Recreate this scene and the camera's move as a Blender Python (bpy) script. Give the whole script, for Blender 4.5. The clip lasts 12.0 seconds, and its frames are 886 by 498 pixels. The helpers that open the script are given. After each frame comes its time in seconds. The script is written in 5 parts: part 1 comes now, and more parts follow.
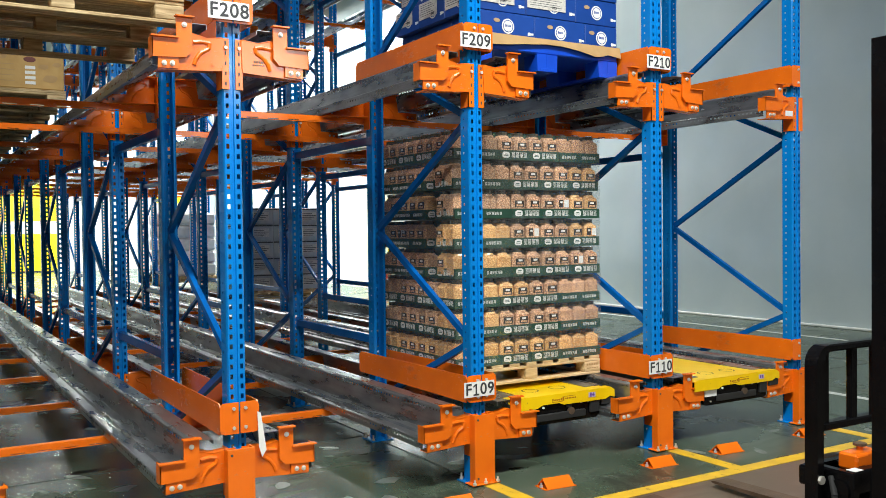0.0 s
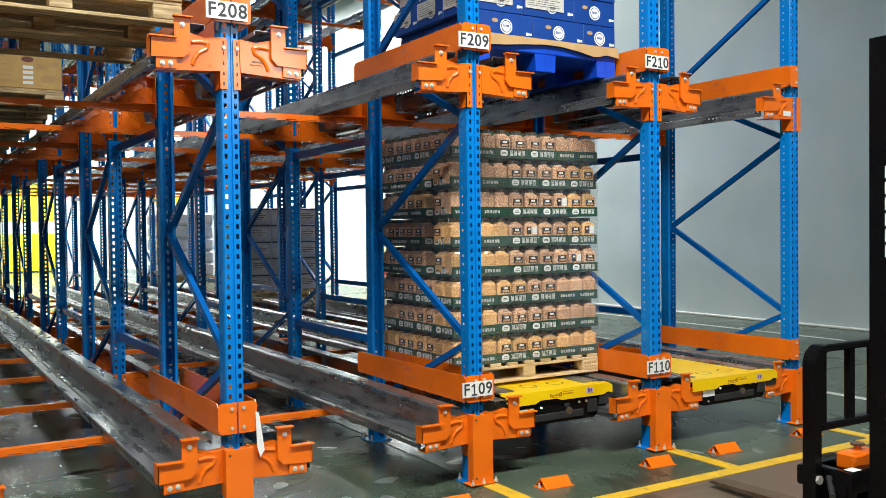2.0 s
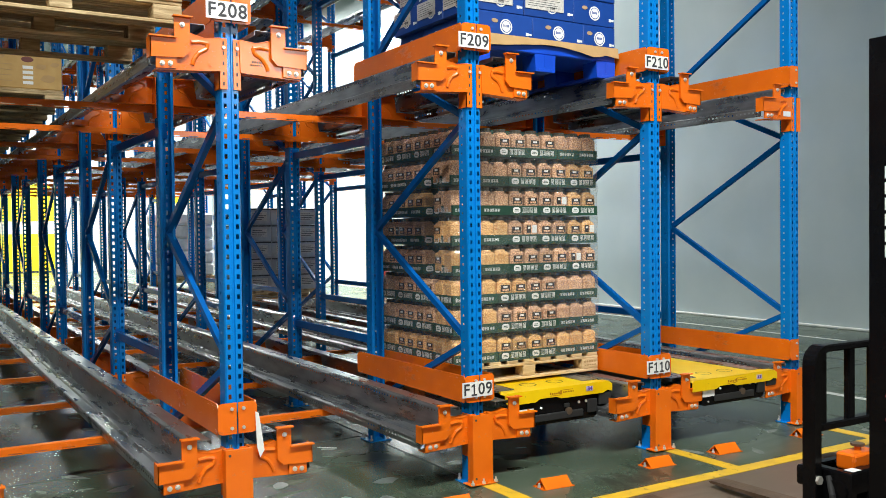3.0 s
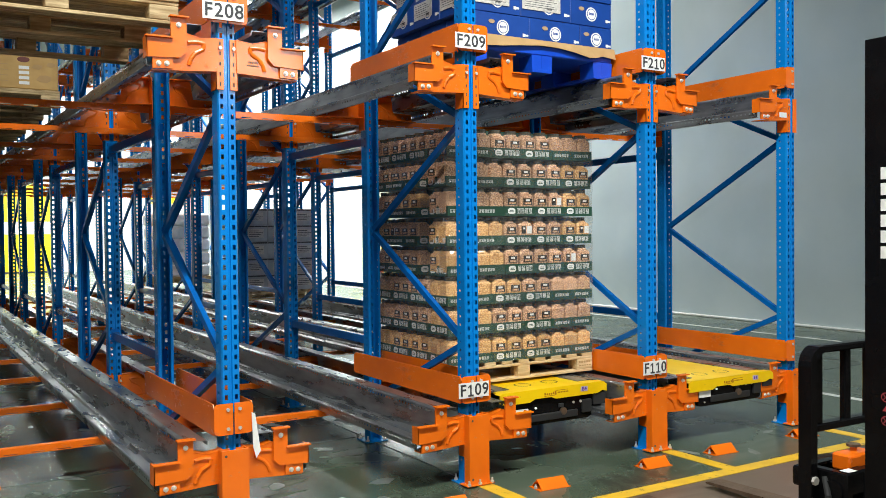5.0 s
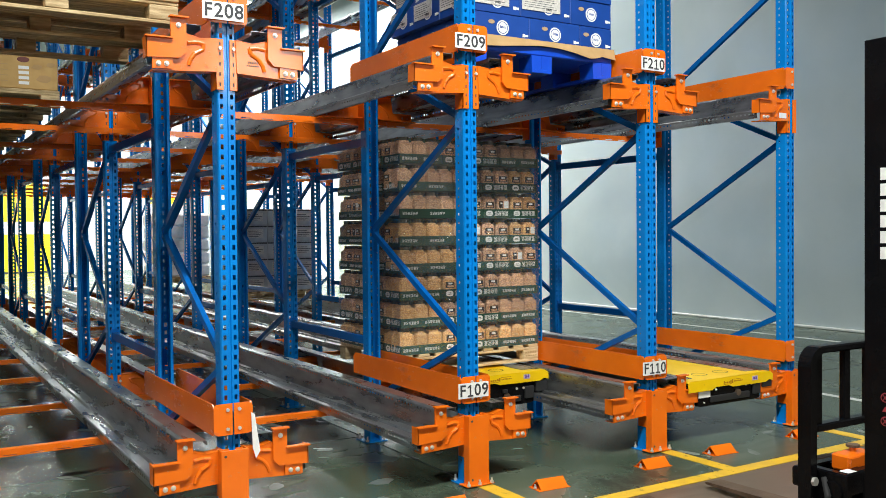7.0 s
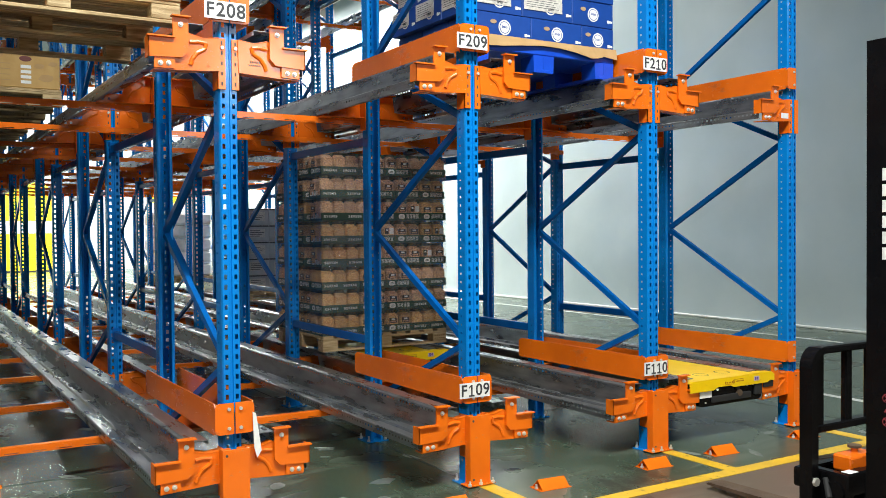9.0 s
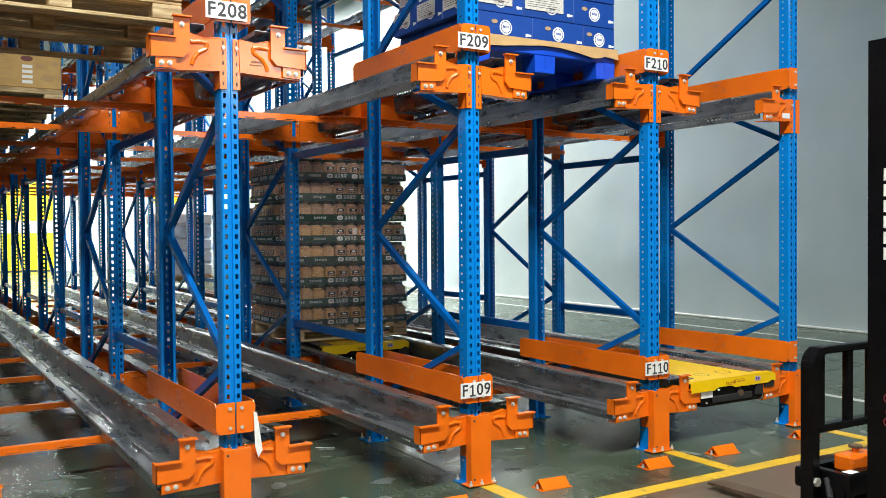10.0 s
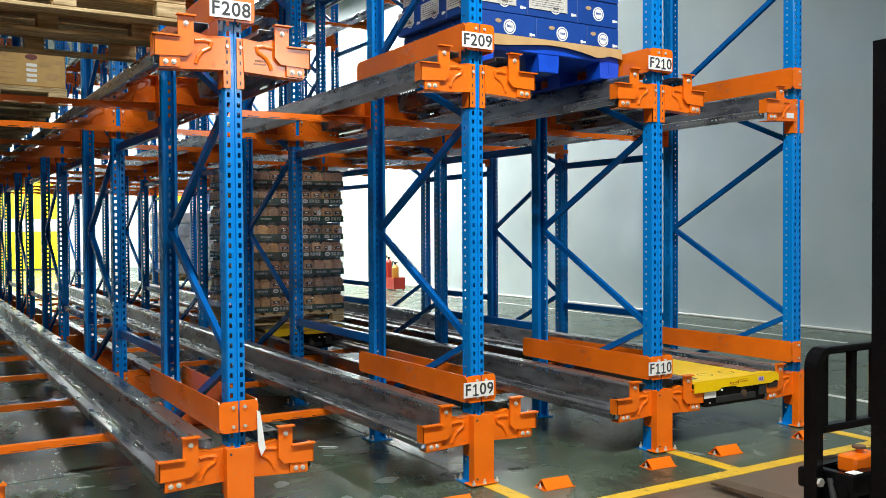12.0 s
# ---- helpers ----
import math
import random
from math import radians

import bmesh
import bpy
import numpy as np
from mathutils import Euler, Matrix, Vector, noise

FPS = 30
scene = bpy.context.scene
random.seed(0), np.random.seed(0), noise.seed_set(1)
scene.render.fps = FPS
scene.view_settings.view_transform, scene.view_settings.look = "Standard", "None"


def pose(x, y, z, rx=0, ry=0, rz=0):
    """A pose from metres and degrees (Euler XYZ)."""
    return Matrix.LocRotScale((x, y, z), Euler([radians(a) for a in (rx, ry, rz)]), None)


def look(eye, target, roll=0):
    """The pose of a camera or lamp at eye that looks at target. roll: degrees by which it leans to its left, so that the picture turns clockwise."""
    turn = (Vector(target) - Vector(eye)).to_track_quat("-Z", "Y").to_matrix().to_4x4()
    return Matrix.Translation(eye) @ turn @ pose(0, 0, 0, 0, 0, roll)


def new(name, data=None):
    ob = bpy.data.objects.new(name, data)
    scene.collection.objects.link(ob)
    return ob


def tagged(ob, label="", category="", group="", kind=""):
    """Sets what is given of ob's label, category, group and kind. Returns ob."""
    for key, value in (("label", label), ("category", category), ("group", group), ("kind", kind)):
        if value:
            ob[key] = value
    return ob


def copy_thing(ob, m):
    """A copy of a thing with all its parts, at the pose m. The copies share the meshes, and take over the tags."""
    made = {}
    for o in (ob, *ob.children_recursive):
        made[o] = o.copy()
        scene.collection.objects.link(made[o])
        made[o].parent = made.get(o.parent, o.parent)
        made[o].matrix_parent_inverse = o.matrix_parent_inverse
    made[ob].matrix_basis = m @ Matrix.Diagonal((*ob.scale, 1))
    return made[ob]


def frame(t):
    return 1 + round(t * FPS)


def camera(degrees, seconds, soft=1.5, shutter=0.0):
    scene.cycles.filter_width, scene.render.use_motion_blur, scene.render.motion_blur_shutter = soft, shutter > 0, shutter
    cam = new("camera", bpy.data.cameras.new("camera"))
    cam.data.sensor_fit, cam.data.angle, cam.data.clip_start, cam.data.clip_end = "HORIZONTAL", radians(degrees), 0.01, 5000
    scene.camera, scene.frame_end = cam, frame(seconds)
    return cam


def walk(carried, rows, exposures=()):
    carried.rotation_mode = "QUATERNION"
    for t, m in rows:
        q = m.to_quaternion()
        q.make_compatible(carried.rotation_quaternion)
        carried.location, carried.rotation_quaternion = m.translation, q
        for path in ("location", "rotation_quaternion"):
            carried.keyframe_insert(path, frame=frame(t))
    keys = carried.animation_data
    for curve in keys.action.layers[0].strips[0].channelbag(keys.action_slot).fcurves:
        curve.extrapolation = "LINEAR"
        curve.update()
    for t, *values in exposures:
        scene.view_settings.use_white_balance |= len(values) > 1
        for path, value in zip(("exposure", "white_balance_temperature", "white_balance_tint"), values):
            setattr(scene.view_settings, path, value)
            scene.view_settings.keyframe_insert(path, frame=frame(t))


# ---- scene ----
EYE = Vector((-1.427, -4.384, 1.486))
cam = camera(52.75, 12.0, soft=0.75, shutter=0.5)


def turned(yaw, pitch, roll):
    a, b = radians(yaw), radians(pitch)
    way = Vector((math.sin(a) * math.cos(b), math.cos(a) * math.cos(b), math.sin(b)))
    return look(EYE, EYE + way * 5, roll)


# ---- the camera stands in the aisle and pans a very little, as if held by hand
walk(cam, [(t, turned(y, p, r)) for t, y, p, r in [
    (0.0, 31.272, -1.248, -0.655), (0.5, 31.321, -1.248, -0.664), (1.0, 31.365, -1.249, -0.668),
    (1.5, 31.377, -1.249, -0.657), (2.0, 31.388, -1.246, -0.648), (2.5, 31.393, -1.240, -0.640),
    (3.0, 31.395, -1.236, -0.640), (5.0, 31.612, -1.197, -0.592), (5.5, 31.630, -1.188, -0.585),
    (6.0, 31.628, -1.183, -0.562), (6.5, 31.636, -1.183, -0.570), (7.0, 31.632, -1.178, -0.555),
    (9.0, 31.532, -1.190, -0.463), (9.5, 31.488, -1.193, -0.450), (10.0, 31.465, -1.200, -0.435),
    (10.5, 31.425, -1.196, -0.430), (11.0, 31.370, -1.206, -0.399), (11.5, 31.304, -1.220, -0.357),
    (12.0, 31.252, -1.243, -0.310)]], exposures=[(0.0, 0.24), (5.0, 0.23), (9.0, 0.36), (10.5, 0.31), (12.0, 0.20)])

# ---- light: closed hall, rows of ceiling panels over the aisles, a brighter bay at the far side
world = bpy.data.worlds.new("hall_air")
world.use_nodes = True
world.node_tree.nodes["Background"].inputs[0].default_value = (0.80, 0.90, 1.0, 1)
world.node_tree.nodes["Background"].inputs[1].default_value = 0.05
scene.world = world


def ceiling_lamp(x, y, z, sx, sy, watts, tilt=0, colour=(0.97, 1.0, 0.97)):
    data = bpy.data.lights.new("ceiling_light", "AREA")
    data.shape, data.size, data.size_y, data.energy, data.color = "RECTANGLE", sx, sy, watts, colour
    ob = new("ceiling_light_beam", data)
    ob.matrix_basis = pose(x, y, z, tilt)
    return ob


LAMPS = [  # x, y, z, size x, size y, watts, tilt towards the racks
    (-5.4, -3.8, 6.4, 0.4, 1.8, 400), (0.5, -3.3, 6.4, 4.6, 0.3, 650), (3.4, -8.7, 4.0, 0.6, 0.3, 105, 60),
    (7.0, 8.5, 8.2, 1.0, 3.0, 160), (7.2, 15.0, 8.2, 1.0, 4.0, 1500), (7.2, 23.0, 8.2, 1.0, 4.0, 2600),
    (2.0, 27.5, 8.2, 6.0, 1.5, 3200)]
for lamp in LAMPS:
    ceiling_lamp(*lamp)


# ---- materials
def mat(name, colour, rough=0.5, metal=0.0, colour2=None, scale=6.0, bump=0.0, bump_scale=60.0, rough_var=0.0,
        coat=0.0, stretch=(1, 1, 1), detail=6.0, random=0.0, spec=0.5):
    m = bpy.data.materials.new(name)
    m.use_nodes = True
    nt = m.node_tree
    b = nt.nodes["Principled BSDF"]
    b.inputs["Base Color"].default_value = (*colour, 1)
    b.inputs["Roughness"].default_value = rough
    b.inputs["Metallic"].default_value = metal
    b.inputs["Coat Weight"].default_value = coat
    b.inputs["Coat Roughness"].default_value = 0.12
    b.inputs["Specular IOR Level"].default_value = spec
    tc = nt.nodes.new("ShaderNodeTexCoord")
    mp = nt.nodes.new("ShaderNodeMapping")
    mp.inputs["Scale"].default_value = stretch
    nt.links.new(tc.outputs["Object"], mp.inputs[0])
    if colour2:
        n = nt.nodes.new("ShaderNodeTexNoise")
        n.inputs["Scale"].default_value, n.inputs["Detail"].default_value = scale, detail
        nt.links.new(mp.outputs[0], n.inputs["Vector"])
        ramp = nt.nodes.new("ShaderNodeValToRGB")
        ramp.color_ramp.elements[0].position, ramp.color_ramp.elements[1].position = 0.35, 0.68
        ramp.color_ramp.elements[0].color, ramp.color_ramp.elements[1].color = (*colour, 1), (*colour2, 1)
        nt.links.new(n.outputs[0], ramp.inputs[0])
        out = ramp.outputs[0]
        if random:
            oi = nt.nodes.new("ShaderNodeObjectInfo")
            hsv = nt.nodes.new("ShaderNodeHueSaturation")
            mr = nt.nodes.new("ShaderNodeMapRange")
            mr.inputs["To Min"].default_value, mr.inputs["To Max"].default_value = 1 - random, 1 + random
            nt.links.new(oi.outputs["Random"], mr.inputs[0])
            nt.links.new(mr.outputs[0], hsv.inputs["Value"])
            nt.links.new(out, hsv.inputs["Color"])
            out = hsv.outputs[0]
        nt.links.new(out, b.inputs["Base Color"])
        if rough_var:
            mr = nt.nodes.new("ShaderNodeMapRange")
            mr.inputs["To Min"].default_value, mr.inputs["To Max"].default_value = rough - rough_var, rough + rough_var
            nt.links.new(n.outputs[0], mr.inputs[0])
            nt.links.new(mr.outputs[0], b.inputs["Roughness"])
    if bump:
        n2 = nt.nodes.new("ShaderNodeTexNoise")
        n2.inputs["Scale"].default_value, n2.inputs["Detail"].default_value = bump_scale, 5
        nt.links.new(mp.outputs[0], n2.inputs["Vector"])
        bp = nt.nodes.new("ShaderNodeBump")
        bp.inputs["Strength"].default_value, bp.inputs["Distance"].default_value = bump, 0.01
        nt.links.new(n2.outputs[0], bp.inputs["Height"])
        nt.links.new(bp.outputs[0], b.inputs["Normal"])
    return m


ORANGE = mat("orange_powder_coat", (0.84, 0.165, 0.006), 0.25, 0, (0.76, 0.140, 0.005), 5, 0.03, 220, 0.06, spec=0.5)
BLUE = mat("blue_powder_coat", (0.002, 0.205, 0.62), 0.15, 0, (0.002, 0.180, 0.56), 5, 0.02, 220, 0.05, spec=0.28)
# Same paint as BLUE, darkened in the colour so inner struts look shaded.
BLUE_SHADED = mat("shaded_blue_strut_coat", (0.002, 0.115, 0.42), 0.16, 0, (0.002, 0.097, 0.36), 6, 0.03, 220, 0.05, spec=0.16)
ZINC = mat("galvanised_steel", (0.17, 0.177, 0.18), 0.29, 0.8, (0.36, 0.37, 0.38), 15, 0.02, 40, 0.13, stretch=(1, 0.22, 1), detail=9.0)
BOLT = mat("zinc_bolt", (0.72, 0.69, 0.62), 0.42, 0.6)
WHITE = mat("white_label_card", (0.80, 0.80, 0.77), 0.5, 0, (0.72, 0.72, 0.69), 30)
INK = mat("dark_print", (0.035, 0.035, 0.04), 0.6)
WOOD = mat("pale_pallet_pine", (0.52, 0.34, 0.16), 0.7, 0, (0.78, 0.60, 0.34), 6, 0.3, 50, stretch=(1, 9, 9), random=0.12)
WOOD_OLD = mat("aged_pallet_wood", (0.30, 0.20, 0.085), 0.75, 0, (0.68, 0.52, 0.29), 6, 0.4, 50, stretch=(1, 9, 9), random=0.15)
YELLOW = mat("yellow_shuttle_paint", (0.88, 0.58, 0.0), 0.36, 0, (0.82, 0.52, 0.0), 6, 0.02, 150, 0.06)
BLACK = mat("black_steel", (0.003, 0.003, 0.0035), 0.24, 0, (0.005, 0.005, 0.0055), 8, 0.03, 150, 0.06, spec=0.14)
RUBBER = mat("black_rubber", (0.012, 0.012, 0.012), 0.75)
GREEN = mat("dark_green_tray_card", (0.008, 0.048, 0.028), 0.55, 0, (0.012, 0.062, 0.036), 14, random=0.15)
# Cloudy tones on the panels: soft blurred reflections put into the colour.
WALL = mat("grey_white_wall_panel", (0.385, 0.447, 0.452), 0.15, 0, (0.478, 0.538, 0.541), 0.5, 0.05, 0.9, 0.05, coat=1.0, spec=0.9)
# Grey for unseen walls, kept dark to cut bounced light.
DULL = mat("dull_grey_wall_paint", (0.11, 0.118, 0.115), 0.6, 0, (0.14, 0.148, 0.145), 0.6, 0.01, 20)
CEIL = mat("dark_hall_ceiling", (0.06, 0.062, 0.062), 0.8, 0, (0.08, 0.082, 0.082), 1)
BLUEBOX = mat("blue_printed_carton", (0.004, 0.046, 0.25), 0.42, 0, (0.006, 0.054, 0.29), 8, random=0.08)
BLUEPLASTIC = mat("blue_moulded_plastic", (0.004, 0.075, 0.60), 0.36, 0, (0.004, 0.06, 0.52), 6, 0.04, 80)
KRAFT = mat("brown_kraft_board", (0.42, 0.26, 0.105), 0.8, 0, (0.47, 0.30, 0.13), 10)
TAN = mat("tan_printed_carton", (0.46, 0.27, 0.075), 0.6, 0, (0.54, 0.34, 0.11), 9)
GREYBOX = mat("grey_carton", (0.36, 0.38, 0.40), 0.40, 0, (0.46, 0.48, 0.50), 9, random=0.16)
FILMED = mat("filmed_pale_goods", (0.60, 0.62, 0.62), 0.25, 0, (0.72, 0.73, 0.73), 12, 0.4, 14)
YDOOR = mat("yellow_door_panel", (0.86, 0.78, 0.0), 0.45, 0, (0.80, 0.72, 0.0), 2)
WDOOR = mat("white_door_panel", (0.80, 0.80, 0.80), 0.45)
FORK = mat("worn_fork_steel", (0.10, 0.065, 0.040), 0.55, 0.5, (0.16, 0.11, 0.075), 14, 0.2, 60, 0.1)
RED = mat("red_extinguisher_paint", (0.42, 0.025, 0.015), 0.3)
BRASS = mat("yellow_extinguisher_paint", (0.62, 0.26, 0.03), 0.35)
LINE = mat("yellow_floor_paint", (0.72, 0.45, 0.02), 0.42, 0, (0.60, 0.37, 0.03), 7, 0.03, 60, 0.08)
PALE = mat("pale_floor_line", (0.55, 0.57, 0.54), 0.45, 0, (0.48, 0.50, 0.47), 6)
LIDMAT = mat("smoky_jar_lid", (0.030, 0.030, 0.022), 0.10, 0, (0.11, 0.10, 0.075), 40)
JLABEL = mat("dark_brown_jar_label", (0.030, 0.020, 0.014), 0.45)
PINK = mat("pale_carton_label", (0.62, 0.60, 0.55), 0.5, 0, (0.45, 0.43, 0.40), 60)
FILMSCRAP = mat("grey_film_scrap", (0.10, 0.12, 0.10), 0.3, 0, (0.15, 0.17, 0.155), 18)
LILAC = mat("lilac_sticker", (0.50, 0.42, 0.60), 0.5)
VIOLET = mat("violet_print", (0.12, 0.05, 0.28), 0.5)
MAROON = mat("maroon_print", (0.13, 0.018, 0.012), 0.5)
DULLRED = mat("dull_red_print", (0.30, 0.035, 0.045), 0.5)
MARK = mat("brown_maker_print", (0.40, 0.15, 0.004), 0.5)
GOLD = mat("tan_print_badge", (0.42, 0.28, 0.16), 0.5)


def worn(m, colour, scale, edge, rough):
    """Scattered scratches and chips in a painted surface, each with its own colour and dullness."""
    nt = m.node_tree
    b = nt.nodes["Principled BSDF"]
    tc, mp, n = nt.nodes.new("ShaderNodeTexCoord"), nt.nodes.new("ShaderNodeMapping"), nt.nodes.new("ShaderNodeTexNoise")
    mp.inputs["Scale"].default_value = (1.0, 0.55, 1.7)
    n.inputs["Scale"].default_value, n.inputs["Detail"].default_value, n.inputs["Roughness"].default_value = scale, 8, 0.7
    nt.links.new(tc.outputs["Object"], mp.inputs[0])
    nt.links.new(mp.outputs[0], n.inputs["Vector"])
    ramp = nt.nodes.new("ShaderNodeValToRGB")
    ramp.color_ramp.elements[0].position, ramp.color_ramp.elements[1].position = edge, edge + 0.06
    nt.links.new(n.outputs[0], ramp.inputs[0])
    for socket, value in (("Base Color", (*colour, 1)), ("Roughness", rough)):
        mixer = nt.nodes.new("ShaderNodeMix")
        mixer.data_type = "RGBA" if socket == "Base Color" else "FLOAT"
        sock = b.inputs[socket]
        a, c = (mixer.inputs["A"], mixer.inputs["B"]) if socket == "Roughness" else (mixer.inputs[6], mixer.inputs[7])
        c.default_value = value
        if sock.links:
            nt.links.new(sock.links[0].from_socket, a)
        else:
            a.default_value = sock.default_value
        nt.links.new(ramp.outputs[0], mixer.inputs[0])
        nt.links.new(mixer.outputs[2] if socket == "Base Color" else mixer.outputs[0], sock)


worn(ORANGE, (0.56, 0.105, 0.010), 7, 0.60, 0.46)
worn(ORANGE, (0.52, 0.20, 0.08), 26, 0.66, 0.6)
worn(BLUE, (0.10, 0.24, 0.46), 30, 0.69, 0.55)
worn(YELLOW, (0.36, 0.25, 0.05), 20, 0.66, 0.65)
worn(LINE, (0.20, 0.15, 0.07), 16, 0.60, 0.6)


def floor_material(name, base, base2, rough, scuff):
    """Sealed floor: broad mottling, scuffs and tyre smears that change the gloss."""
    m = mat(name, base, rough, 0, base2, 0.9, 0.015, 30, 0.09, spec=0.27)
    nt = m.node_tree
    b = nt.nodes["Principled BSDF"]
    tc = nt.nodes.new("ShaderNodeTexCoord")
    mp = nt.nodes.new("ShaderNodeMapping")
    mp.inputs["Scale"].default_value = (0.7, 2.4, 1)
    mp.inputs["Rotation"].default_value = (0, 0, 0.5)
    nt.links.new(tc.outputs["Object"], mp.inputs[0])
    n = nt.nodes.new("ShaderNodeTexNoise")
    n.inputs["Scale"].default_value, n.inputs["Detail"].default_value, n.inputs["Distortion"].default_value = 2.2, 9, 0.8
    nt.links.new(mp.outputs[0], n.inputs["Vector"])
    ramp = nt.nodes.new("ShaderNodeValToRGB")
    ramp.color_ramp.elements[0].position, ramp.color_ramp.elements[1].position = 0.52, 0.72
    nt.links.new(n.outputs[0], ramp.inputs[0])
    mixer = nt.nodes.new("ShaderNodeMix")
    mixer.data_type = "RGBA"
    mixer.inputs["B"].default_value = (*scuff, 1)
    old = b.inputs["Base Color"].links[0].from_socket
    mul = nt.nodes.new("ShaderNodeMath")
    mul.operation = "MULTIPLY"
    mul.inputs[1].default_value = 0.55
    nt.links.new(ramp.outputs[0], mul.inputs[0])
    nt.links.new(mul.outputs[0], mixer.inputs["Factor"])
    nt.links.new(old, mixer.inputs["A"])
    nt.links.new(mixer.outputs["Result"], b.inputs["Base Color"])
    return m


FLOOR = floor_material("green_sealed_floor", (0.042, 0.064, 0.041), (0.072, 0.096, 0.066), 0.26, (0.135, 0.152, 0.122))
worn(FLOOR, (0.026, 0.036, 0.026), 1.4, 0.57, 0.40)
AISLE = floor_material("worn_tan_aisle_floor", (0.088, 0.066, 0.045), (0.122, 0.092, 0.068), 0.36, (0.18, 0.145, 0.115))


def nut_material(name, dark, light):
    """Packed nuts behind clear plastic: rounded cells with dark gaps, under a glossy coat."""
    m = bpy.data.materials.new(name)
    m.use_nodes = True
    nt = m.node_tree
    b = nt.nodes["Principled BSDF"]
    b.inputs["Roughness"].default_value = 0.55
    b.inputs["Coat Weight"].default_value, b.inputs["Coat Roughness"].default_value = 0.7, 0.1
    tc = nt.nodes.new("ShaderNodeTexCoord")
    oi = nt.nodes.new("ShaderNodeObjectInfo")
    add = nt.nodes.new("ShaderNodeVectorMath")
    add.operation = "MULTIPLY_ADD"
    add.inputs[1].default_value = (1, 1, 1)
    nt.links.new(tc.outputs["Object"], add.inputs[0])
    nt.links.new(oi.outputs["Random"], add.inputs[2])
    v = nt.nodes.new("ShaderNodeTexVoronoi")
    v.inputs["Scale"].default_value = 125
    nt.links.new(add.outputs[0], v.inputs["Vector"])
    ramp = nt.nodes.new("ShaderNodeValToRGB")
    ramp.color_ramp.elements[0].position, ramp.color_ramp.elements[1].position = 0.22, 0.68
    ramp.color_ramp.elements[0].color, ramp.color_ramp.elements[1].color = (*light, 1), (*dark, 1)
    nt.links.new(v.outputs["Distance"], ramp.inputs[0])
    hsv = nt.nodes.new("ShaderNodeHueSaturation")
    mr = nt.nodes.new("ShaderNodeMapRange")
    mr.inputs["To Min"].default_value, mr.inputs["To Max"].default_value = 0.75, 1.15
    nt.links.new(oi.outputs["Random"], mr.inputs[0])
    nt.links.new(mr.outputs[0], hsv.inputs["Value"])
    nt.links.new(ramp.outputs[0], hsv.inputs["Color"])
    nt.links.new(hsv.outputs[0], b.inputs["Base Color"])
    return m


NUTS = nut_material("roasted_nuts_in_jar", (0.38, 0.185, 0.09), (0.98, 0.62, 0.38))
NUTS_PALE = nut_material("golden_nuts_in_jar", (0.56, 0.26, 0.08), (1.0, 0.66, 0.30))


